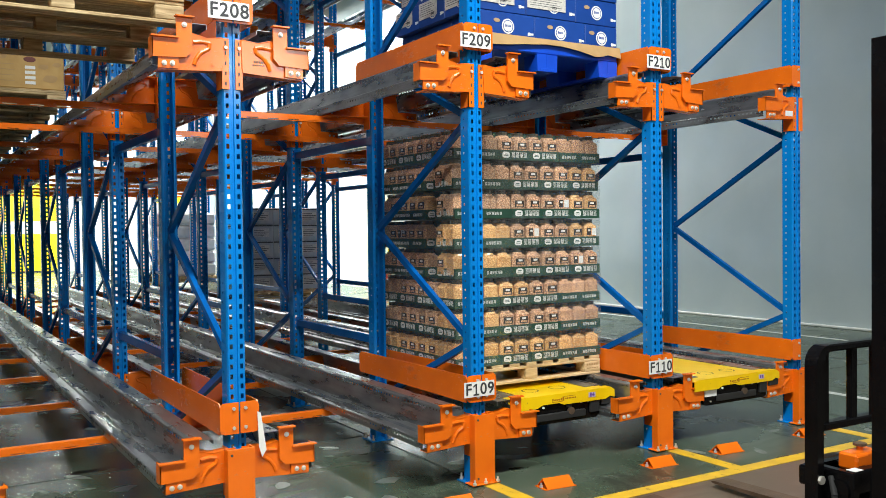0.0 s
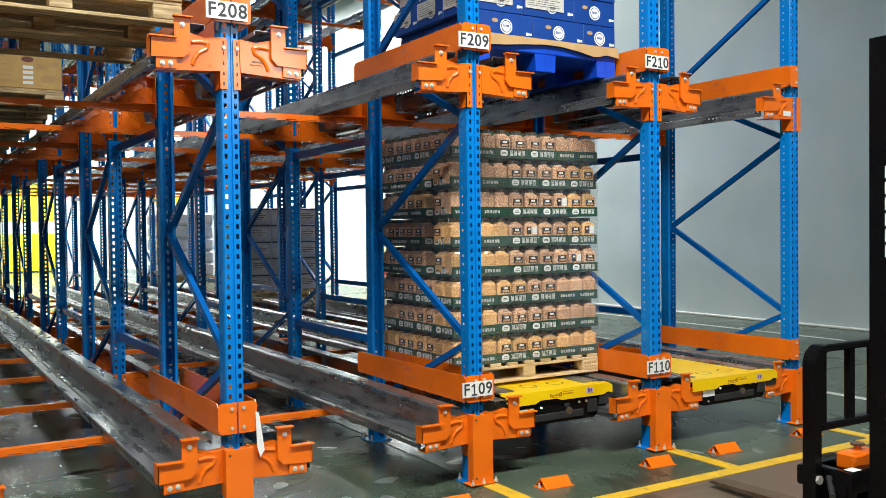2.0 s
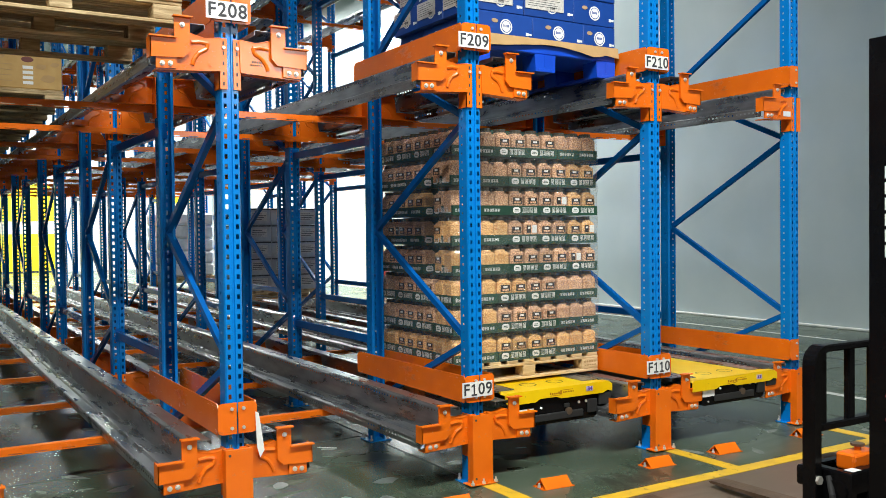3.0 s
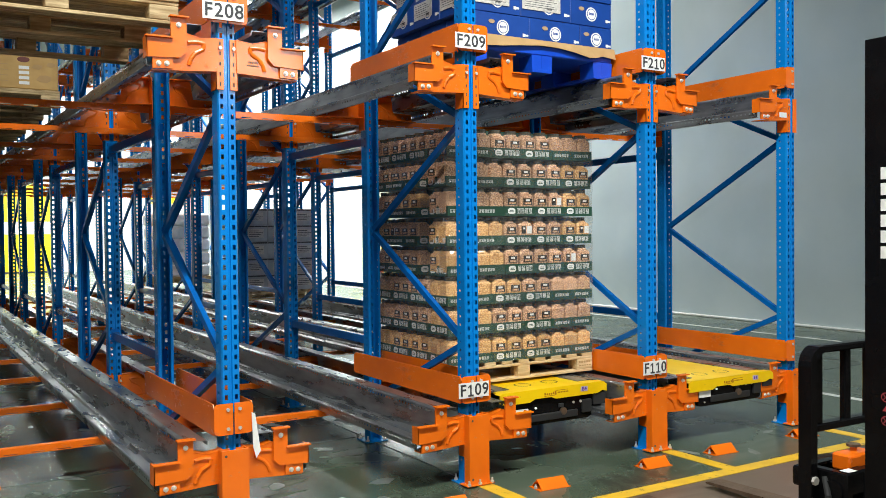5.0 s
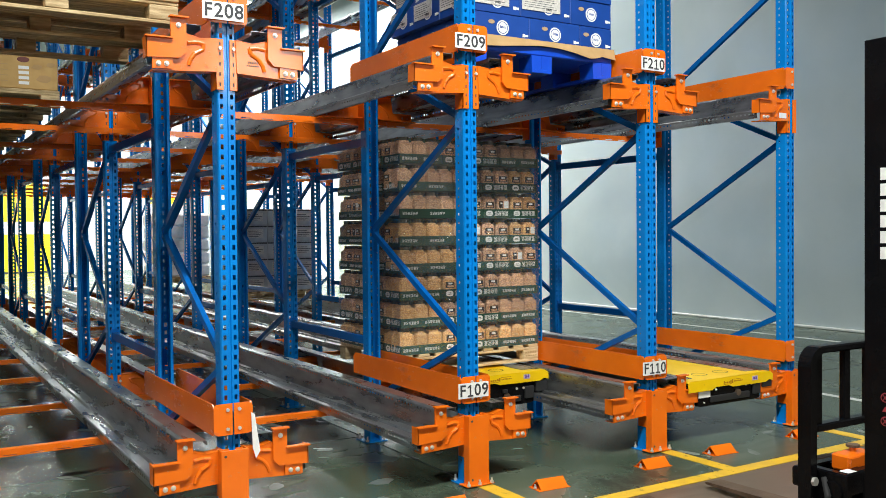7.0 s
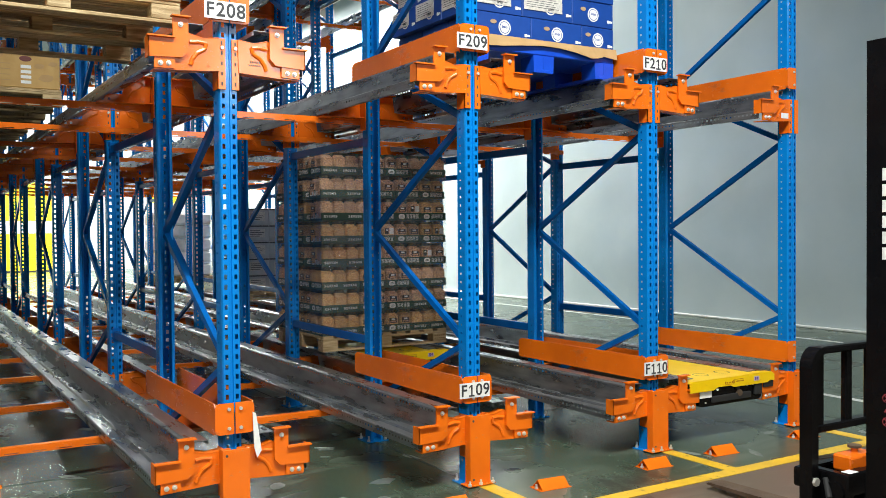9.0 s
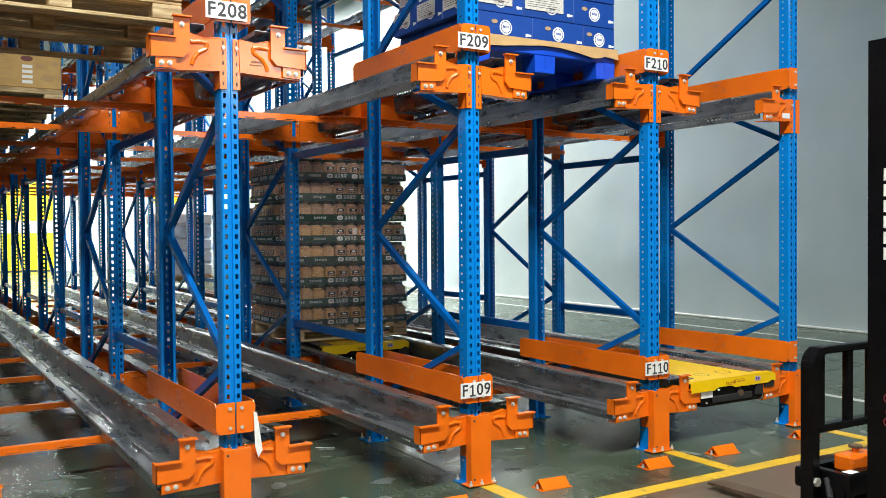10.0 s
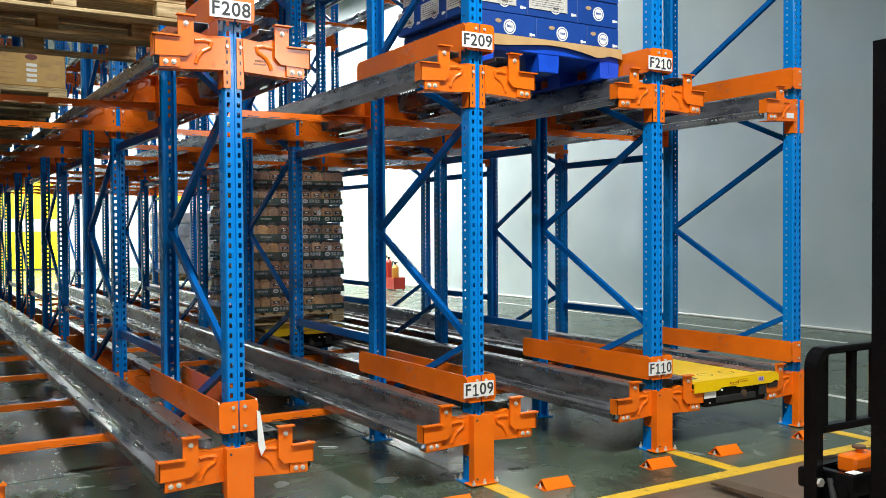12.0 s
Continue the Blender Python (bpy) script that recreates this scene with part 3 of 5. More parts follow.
def rack_frame(x, y, last, front):
    fr = thing("rack_frame", "blue perforated steel rack frame with diagonal braces and orange brackets", "rack frame", "rack frames", m=pose(x, y, 0))
    back = pose(0, DEPTH, 0, 0, 0, 180)
    part("upright", upright_mesh, None, fr)
    part("upright", upright_mesh, None, fr, m=back)
    part("foot_plate", foot_mesh, None, fr)
    part("foot_plate", foot_mesh, None, fr, m=back)
    for me in brace_meshes:
        part("brace", me, None, fr)
    inner = inner_left_mesh if last else inner_mesh
    outer = bracket_left_mesh if last else bracket_mesh
    for z in LEVELS:
        part("bracket", outer if front else inner, None, fr, "orange pressed steel bracket", m=pose(0, 0, z))
        part("bracket", inner, None, fr, "orange pressed steel bracket", m=Matrix.Translation((0, DEPTH, z)) @ Matrix.Diagonal((1, -1, 1, 1)))
    return fr


front_frames = {}
for last in (False, True):
    xs = [c for c in COLUMNS if (c == COLUMNS[-1]) == last]
    first, second = rack_frame(xs[0], 0, last, True), rack_frame(xs[0], BAY, last, False)
    for x in xs:
        front_frames[x] = first if x == xs[0] else copy_thing(first, pose(x, 0, 0))
        for k in range(1, FRAMES):
            if not (x == xs[0] and k == 1):
                copy_thing(second, pose(x, BAY * k, 0))

# spacers between one frame and the next along the lane
spacer = Geo().cbox(-0.02, 0.02, DEPTH + 0.03, BAY - 0.03, -0.03, 0.03, 0.004)
spacer.box(-0.028, 0.028, DEPTH + 0.022, DEPTH + 0.03, -0.05, 0.05).box(-0.028, 0.028, BAY - 0.04, BAY - 0.032, -0.05, 0.05)
spacer_mesh = spacer.mesh("row_spacer", BLUE_SHADED)
for x in COLUMNS:
    for k in range(FRAMES - 1):
        for z in (0.71, 2.12, 4.16, 6.0):
            solid("row_spacer", spacer_mesh, None, "blue steel spacer bar between two rack frames", "spacer bar", "row spacers", m=pose(x, BAY * k, z))


# ---- rails: folded galvanised channels along the lanes
RAIL_END = BAY * (FRAMES - 1) + DEPTH + 0.06


PROFILE = [(0.128, 0.440), (0.128, 0.462), (0.215, 0.462), (0.228, 0.450), (0.230, 0.440), (0.2315, 0.430), (0.243, 0.312), (0.292, 0.306), (0.299, 0.321),
           (0.321, 0.321), (0.328, 0.306), (0.384, 0.306), (0.389, 0.301), (0.389, 0.286), (0.389, 0.275), (0.389, 0.250), (0.372, 0.248)]
RAIL_PARTS = {"pallet_ledge": range(0, 2), "web": range(2, 6), "running_flange": range(6, 11), "hanging_lip": range(11, 16)}


def rail_geo(s, folds):
    """Some folds of the rail's sheet, on the side s of its column; two of them are punched with rows of holes."""
    g = Geo()
    y0 = -0.042
    for i in folds:
        a, b = PROFILE[i], PROFILE[i + 1]
        if i in (4, 13):
            y, n = y0, 0
            while y < RAIL_END:
                step = 0.038 if n % 14 < 13 else 0.09
                e = min(RAIL_END, y + step - 0.014)
                g.add([(s * a[0], y, a[1]), (s * b[0], y, b[1]), (s * b[0], e, b[1]), (s * a[0], e, a[1])], [(0, 1, 2, 3)])
                y, n = e + 0.014, n + 1
        else:
            g.add([(s * a[0], y0, a[1]), (s * b[0], y0, b[1]), (s * b[0], RAIL_END, b[1]), (s * a[0], RAIL_END, a[1])], [(0, 1, 2, 3)])
        # the sheet's thickness at the front end
        d = Vector((b[0] - a[0], b[1] - a[1])).normalized() * 0.003
        g.add([(s * a[0], y0, a[1]), (s * b[0], y0, b[1]), (s * (b[0] - d.y), y0, b[1] + d.x), (s * (a[0] - d.y), y0, a[1] + d.x)], [(0, 1, 2, 3)])
    return g


for s in (-1, 1):
    meshes = {k: rail_geo(s, folds).mesh(k, ZINC) for k, folds in RAIL_PARTS.items()}
    for x in COLUMNS:
        if (x == COLUMNS[-1] and s > 0) or (x == COLUMNS[0] and s < 0):
            continue
        for z in LEVELS:
            rail = thing("pallet_rail", "long folded galvanised steel pallet rail on orange brackets", "rail", "pallet rails", m=pose(x, 0, z))
            for k, me in meshes.items():
                part(k, me, None, rail)

# ---- orange cross beams that tie the brackets across each lane, at every row of posts but the front one
for a, b in zip(COLUMNS, COLUMNS[1:]):
    half = (b - a) / 2 - 0.001
    # an open channel: front plate with a row of long slots near its lower edge, top flange, lower lip
    beam = Geo().box(-half, half, -0.022, -0.018, 0.211, 0.243).prism([(-0.022, 0.243), (-0.017, 0.246), (0.022, 0.246), (0.022, 0.243)], -half, half, "x")
    beam.box(-half, half, -0.022, -0.006, 0.201, 0.205)
    tabs = int(2 * half / 0.14)
    for k in range(tabs):
        x = -half + (k + 0.5) * 2 * half / tabs
        beam.box(x - 0.034, x + 0.034, -0.022, -0.018, 0.205, 0.211)
    me = beam.mesh("cross_beam", ORANGE)
    for k in range(FRAMES):
        for y in ((BAY * k - 0.072,) if k else ()) + (BAY * k + DEPTH + 0.072,):
            for z in LEVELS:
                solid("cross_beam", me, None, "orange steel beam tying the brackets across a lane", "cross beam", "cross beams", m=pose((a + b) / 2, y, z))


# ---- front dressing of the first frames: guide plates, foot guards, number cards
def front_guides(fr, z, right=True):
    """Folded plate round the post and one guide wing to each side, running back along the lane."""
    low, high, end = 0.482, 0.638, DEPTH + 0.06
    for s in (-1, 1) if right else (-1,):
        g = Geo()
        wing = [(-0.060, low + 0.02), (-0.045, low), (end, low + 0.002), (end + 0.012, low + 0.02), (end + 0.012, high - 0.03), (end - 0.02, high - 0.008), (-0.045, high), (-0.060, high - 0.02)]
        x0 = s * 0.100
        g.prism(wing, min(x0, x0 - s * 0.006), max(x0, x0 - s * 0.006), "x")
        x1 = s * 0.004
        c = 0.022
        g.prism([(x1, low), (x0 - s * c, low), (x0 - s * 0.006, low + 0.006), (x0, low + c), (x0, high - c), (x0 - s * 0.006, high - 0.006), (x0 - s * c, high), (x1, high)], -0.066, -0.058)
        for zz in (low + 0.03, high - 0.03):
            g.rod((s * 0.03, -0.066, zz), (s * 0.03, -0.074, zz), 0.009, 8, 1)
        part("guide_plate", g, [ORANGE, BOLT], fr, "orange lead-in guide plate", m=pose(0, 0, z))


def foot_guard(fr):
    g = Geo()
    g.cbox(-0.076, 0.062, -0.104, -0.096, 0.004, 0.414, 0.002)
    g.cbox(-0.076, -0.068, -0.098, -0.045, 0.004, 0.414, 0.002)
    g.cbox(0.054, 0.062, -0.098, -0.02, 0.004, 0.414, 0.002)
    g.cbox(-0.10, 0.09, -0.118, -0.03, 0.0085, 0.016, 0.002)
    for x in (-0.085, -0.01, 0.075):
        g.rod((x, -0.111, 0.012), (x, -0.111, 0.042), 0.006, 8, 1).rod((x, -0.111, 0.014), (x, -0.111, 0.026), 0.012, 6, 1)
    for x, z in ((-0.055, 0.385), (-0.055, 0.045)):
        g.rod((x, -0.1035, z), (x, -0.1055, z), 0.007, 8, 2)
    part("foot_guard", g, [ORANGE, BOLT, INK], fr, "orange bolted foot guard")


def card_writing(text, size, width):
    """The characters of a bay number side by side across the card, as one thin raised print."""
    g = Geo()
    for k, ch in enumerate(text):
        x = (k - (len(text) - 1) / 2) * width / len(text)
        if ch == "1":
            h = 0.36 * size
            stem = [(x - 0.004, -h), (x - 0.004, h * 0.66), (x - 0.018, h * 0.42), (x - 0.018, h * 0.66), (x - 0.002, h), (x + 0.006, h), (x + 0.006, -h)]
            g.prism(stem, -0.0008, 0.0008, "z").box(x - 0.018, x + 0.020, -h, -h + 0.009, -0.0008, 0.0009)
        else:
            me = text_mesh(ch, size, 0.0008, INK)
            g.add([(v.co.x + x, v.co.y, v.co.z) for v in me.vertices], [tuple(p.vertices) for p in me.polygons])
            bpy.data.meshes.remove(me)
    return g


def number_card(fr, text, z, dx):
    card = part("number_card", Geo().box(-0.104, 0.104, -0.0795, -0.0765, -0.044, 0.044), WHITE, fr, "white printed bay number", m=pose(dx, 0, z))
    part("writing", card_writing(text, 0.094, 0.206), INK, card, m=pose(0.002, -0.0805, -0.002, 90))


for x, name in ((COLUMNS[0], "07"), (COLUMNS[1], "08"), (COLUMNS[2], "09"), (COLUMNS[3], "10"), (COLUMNS[4], "")):
    fr = front_frames[x]
    for z in LEVELS[:2]:
        front_guides(fr, z, right=x != COLUMNS[4])
    foot_guard(fr)
    if name in ("08", "09", "10"):
        number_card(fr, "F2" + name, 2.572, -0.026)
        if name != "08":
            number_card(fr, "F1" + name, 0.560, -0.026)
# a stamped mark on one arm and a white sticker on the end bracket
g = Geo()
for k in range(6):
    g.box(0.108 + k * 0.009, 0.114 + k * 0.009, -0.0485, -0.0465, 0.298, 0.308).box(0.100 + k * 0.011, 0.108 + k * 0.011, -0.0485, -0.0465, 0.284, 0.290)
part("stamped_mark", g, FORK, front_frames[COLUMNS[1]], "small dark stamped mark", m=pose(0, 0, LEVELS[1]))
part("sticker", Geo().box(-0.150, -0.070, -0.0495, -0.0465, 0.262, 0.300), WHITE, front_frames[COLUMNS[4]], "white sticker", m=pose(0, 0, LEVELS[1]))
tag = solid("paper_tag", Geo().prism([(0.0, 0.0), (0.018, -0.01), (0.045, -0.20), (0.022, -0.235), (0.006, -0.18)], -0.001, 0.001), WHITE,
            "white folded paper tag tucked behind the orange guide plate", "tag", m=pose(0.088, -0.075, 0.585))

# ---- orange tent-shaped wheel stops bolted to the floor before the lanes
for x in (0.32, 1.11, 1.79, 2.61, 3.22, 4.06, -0.35):
    stop = thing("wheel_stop", "orange folded steel wheel stop bolted to the floor", "wheel stop", "wheel stops", m=pose(x - 0.015, -0.335, 0, 0, 0, -4))
    g = Geo().prism([(-0.055, 0.005), (0, 0.056), (0.055, 0.005), (0.049, 0.005), (0, 0.049), (-0.049, 0.005)], -0.092, 0.092, "x")
    part("ridge", g, ORANGE, stop)
    g = Geo().cbox(-0.108, 0.108, -0.056, 0.056, 0, 0.005, 0.001)
    part("base", g, ORANGE, stop)
    for sx in (-0.100, 0.100):
        part("anchor_bolt", Geo().rod((sx, 0.0, 0.005), (sx, 0.0, 0.03), 0.006, 8).rod((sx, 0, 0.005), (sx, 0, 0.015), 0.011, 6), BOLT, stop)


# ---- pallets
def wooden_pallet(m, wood, label, wide=1.2, across=False, deep=1.0):
    """1.2 m wide (x) by 1.0 m deep (y), 0.13 m high, origin at the middle of its underside."""
    p = thing("wooden_pallet", label, "pallet", "wooden pallets", m=m)
    rng = random.Random(int(1000 * abs(m.translation.x) + 77 * abs(m.translation.y)))
    h, e = wide / 2, deep / 2
    for k, y in enumerate((-e + 0.05, 0.0, e - 0.05)):
        v = 0.05 if deep < 1.1 or y else 0.075
        part("bottom_board", Geo().cbox(-h, h, y - v, y + v, 0, 0.018, 0.003), wood, p)
        for x in (-h + 0.07, 0.0, h - 0.07):
            w = 0.07 if x else 0.05
            part("block", Geo().cbox(x - w, x + w, y - 0.05, y + 0.05, 0.018, 0.090, 0.004), wood, p)
        part("stringer_board", Geo().cbox(-h, h, y - 0.05, y + 0.05, 0.090, 0.108, 0.003), wood, p)
    for k in range(9 if across else 0):
        y, w = (-e + 0.05) + k * (2 * e - 0.1) / 8, e * (0.096 + 0.012 * rng.random())
        part("deck_board", Geo().cbox(-h, h, y - w, y + w, 0.108, 0.128 + 0.002 * rng.random(), 0.003), wood, p)
    for k in range(0 if across else 9):
        x = (-h + 0.05) + k * (2 * h - 0.1) / 8
        w = 0.042 + 0.006 * rng.random()
        part("deck_board", Geo().cbox(x - w, x + w, -0.5, 0.5, 0.108, 0.128 + 0.002 * rng.random(), 0.003), wood, p)
    return p


LANE = [(a + b) / 2 for a, b in zip(COLUMNS, COLUMNS[1:])]
RAIL_TOP = 0.4625
SHUTTLE_Z = 0.358
moving_pallet = wooden_pallet(pose(LANE[2], 0.912, RAIL_TOP), WOOD, "new pale pine pallet under the jar load on the rails")
stamp = Geo()
for k in range(5):
    stamp.box(0.475 + 0.022 * k, 0.490 + 0.022 * k, -0.5012, -0.4995, 0.062, 0.076).box(0.478 + 0.022 * k, 0.494 + 0.022 * k, -0.5012, -0.4995, 0.040, 0.048)
part("stamp", stamp, KRAFT, moving_pallet, "faint brown heat-treatment stamp")
UP = RAIL_TOP + LEVELS[1]
SHIFT = -0.80
wooden_pallet(pose(-0.77, 0.60, UP), WOOD_OLD, "aged brown wooden pallet on the upper rails at the lane's mouth", 1.10, True, 1.18)
STORED = [3.80 + 1.22 * k for k in range(9)]
for y in STORED:
    wooden_pallet(pose(SHIFT, y, UP), WOOD_OLD, "aged brown wooden pallet under tan cartons", 1.06, True)
wooden_pallet(pose(LANE[3], 9.05, RAIL_TOP), WOOD_OLD, "dull wooden pallet under grey cartons deep in the lane")
wooden_pallet(pose(LANE[3], 14.4, RAIL_TOP), WOOD_OLD, "dull wooden pallet under a film-wrapped pale load")


# ---- the load of nut jars in green trays
def jar_geo(kind):
    g = Geo()
    g.cbox(-0.056, 0.056, -0.056, 0.056, 0.004, 0.140, 0.015, 0)
    g.rod((0, 0, 0.140), (0, 0, 0.154), 0.050, 12, 0, 0.042)
    g.rod((0, 0, 0.154), (0, 0, 0.178), 0.041, 12, 1)
    if kind == "front":
        g.cbox(-0.036, 0.036, -0.0585, -0.0555, 0.068, 0.112, 0.001, 2)
        g.box(-0.016, 0.016, -0.0595, -0.0580, 0.093, 0.106, 3)
        g.box(-0.026, 0.026, -0.0595, -0.0580, 0.073, 0.086, 4)
    elif kind == "half":
        g.cbox(-0.044, -0.008, -0.0585, -0.0555, 0.068, 0.118, 0.001, 2)
        g.box(-0.034, -0.016, -0.0595, -0.0580, 0.096, 0.108, 3)
        g.box(0.002, 0.040, -0.0585, -0.0555, 0.068, 0.118, 3)
    return g


jar_meshes = {(k, n): jar_geo(k).mesh("jar", [nm, LIDMAT, JLABEL, WHITE, NUTS]) for k in ("front", "half", "plain") for n, nm in ((0, NUTS), (1, NUTS_PALE))}


def tray_geo(width, depth, badge):
    """Shallow card tray, its printed face to -y, origin at the middle of that face's foot."""
    g = Geo()
    w, t, h = width / 2 - 0.0015, 0.004, 0.064
    g.box(-w, w, 0.0, depth, 0, 0.004)
    for x0, x1, y0, y1 in ((-w, w, 0, t), (-w, w, depth - t, depth), (-w, -w + t, t, depth - t), (w - t, w, t, depth - t)):
        g.box(x0, x1, y0, y1, 0.004, h)
    rng = random.Random(int(width * 1000))

    def strokes(x, z, wide, tall, k, m):
        """One dense printed sign: thin crossing bars."""
        t = tall * 0.085
        for n in range(5):
            a, b = (0.0, 1.0) if n in (k, 4) else (0.42 - 0.1 * (n % 2), 0.95)
            g.box(x + wide * a, x + wide * b, -0.0012, 0.001, z + n * (tall - t) / 4, z + n * (tall - t) / 4 + t, 1, m)
        for n, a in enumerate((0.14, 0.42 + 0.06 * k, 0.84)):
            g.box(x + wide * a, x + wide * (a + 0.09), -0.0013, 0.001, z + tall * (0.2 if n == k else 0.0), z + tall * (0.75 if n == 1 else 1.0), 1, m)

    def print_on(m, w, badge):
        if badge:
            x = -w + 0.052
            g.prism([(x - 0.029, 0.022), (x - 0.018, 0.014), (x + 0.018, 0.014), (x + 0.029, 0.022), (x + 0.029, 0.044), (x + 0.016, 0.053), (x - 0.016, 0.053), (x - 0.029, 0.044)], -0.0012, 0.001, "y", 1, m)
            g.box(x - 0.019, x + 0.019, -0.0016, 0.001, 0.026, 0.030, 0, m).box(x - 0.014, x + 0.014, -0.0016, 0.001, 0.035, 0.040, 0, m)
            for k in range(4):
                strokes(-w + 0.098 + k * 0.0315, 0.017, 0.026, 0.034, k % 3, m)
        else:
            for x0, n in ((-w + 0.018, 6), (0.018, 6)):
                for k in range(n):
                    if x0 + k * 0.021 + 0.017 < w - 0.01:
                        strokes(x0 + k * 0.021, 0.022, 0.016, 0.020, k % 3, m)

    print_on(Matrix.Identity(4), w, badge)
    print_on(pose(-w, depth / 2, 0, 0, 0, -90), depth / 2 - 0.002, not badge)
    print_on(pose(w, depth / 2, 0, 0, 0, 90), depth / 2 - 0.002, not badge)
    return g


tray_meshes = {
    "short": tray_geo(0.25, 0.345, True).mesh("tray", [GREEN, WHITE]),
    "long": tray_geo(0.35, 0.245, False).mesh("tray", [GREEN, WHITE]),
    "wide": tray_geo(0.45, 0.245, False).mesh("tray", [GREEN, WHITE])}
TRAY = {"short": (0.25, 2, 3), "long": (0.35, 3, 2), "wide": (0.45, 4, 2)}   # width of the face, jars along it, jars deep

PITCH, LAYERS = 0.192, 8
load = thing("jar_load", "film-wrapped load of clear nut jars in dark green trays", "goods load", m=pose(LANE[2], 0.912, RAIL_TOP + 0.132))
rng = random.Random(5)
FRONT = {"a": ["long", "short", "short", "long"], "b": ["wide", "short", "short", "short"]}
SIDE = {"a": (["short", "short"], 0.0), "b": (["long"], 0.05)}
core = Geo()
for layer in range(LAYERS):
    kind = "ab"[3 <= layer <= 6]
    z = layer * PITCH
    dx, dy = rng.uniform(-0.006, 0.006), rng.uniform(-0.006, 0.006)
    core.box(-0.465 + dx, 0.465 + dx, -0.365 + dy, 0.365 + dy, z + 0.006, z + PITCH - 0.004)
    # four faces: the turn, the distance of the face from the middle, the trays along it, their shift
    for turn, off, names, shift in ((0, 0.5, FRONT[kind], 0.0), (180, 0.5, FRONT[kind], 0.0), (-90, 0.6, SIDE[kind][0][::-1], -SIDE[kind][1]), (90, 0.6, SIDE[kind][0][::-1], -SIDE[kind][1])):
        base = pose(dx, dy, z, 0, 0, turn) @ pose(0, -off, 0)
        x = shift - sum(TRAY[n][0] for n in names) / 2
        for pos, n in enumerate(names):
            w, count, deep = TRAY[n]
            tr = part("tray", tray_meshes[n], None, load, m=base @ pose(x + w / 2, rng.uniform(-0.003, 0.003), 0, 0, 0, rng.uniform(-0.5, 0.5)))
            flavour = int(layer == 0 or layer == 3 and n == "wide" or rng.random() < 0.15)
            cells = [(k, 0) for k in range(count)]
            if off == 0.5 and pos == 0:
                cells += [(0, d) for d in range(1, deep)]
            if off == 0.5 and pos == len(names) - 1:
                cells += [(count - 1, d) for d in range(1, deep)]
            for k, d in cells:
                jx = -w / 2 + (k + 0.5) * w / count
                style = "front" if n == "short" or layer > 2 and (off == 0.6 or d > 0) else "plain"
                if n == "short" and layer > 2 and rng.random() < 0.18:
                    style = "half"
                side = 0 if d == 0 else (-90 if k == 0 else 90)
                part("jar", jar_meshes[style, flavour], None, tr, m=pose(jx, 0.062 + 0.116 * d, 0.004 + rng.uniform(0, 0.003), 0, 0, side + rng.uniform(-2, 2)))
            x += w
part("inner_trays", core, GREEN, load)["kind"] = "stuff"
# stretch film: a loose skin round the load with creases
film = Geo()
ring = [(-0.608, -0.508), (0.608, -0.508), (0.608, 0.508), (-0.608, 0.508)]
loop = []
for i in range(4):
    a, b = Vector(ring[i]), Vector(ring[(i + 1) % 4])
    for k in range(14):
        loop.append(a.lerp(b, k / 14))
rows = 34
vs = []
for r in range(rows + 1):
    z = 0.0 + r * (LAYERS * PITCH - 0.03) / rows
    for p in loop:
        wob = 0.006 * noise.noise(Vector((p.x * 5, p.y * 5, z * 11))) - 0.010 * abs(math.sin(math.pi * z / PITCH))
        q = p * (1 + wob)
        vs.append((q.x, q.y, z))
n = len(loop)
film.add(vs, [(r * n + i, r * n + (i + 1) % n, (r + 1) * n + (i + 1) % n, (r + 1) * n + i) for r in range(rows) for i in range(n)])
wrap = part("stretch_film", film, FILM, load, "clear crinkled stretch film")
wrap.visible_shadow = False


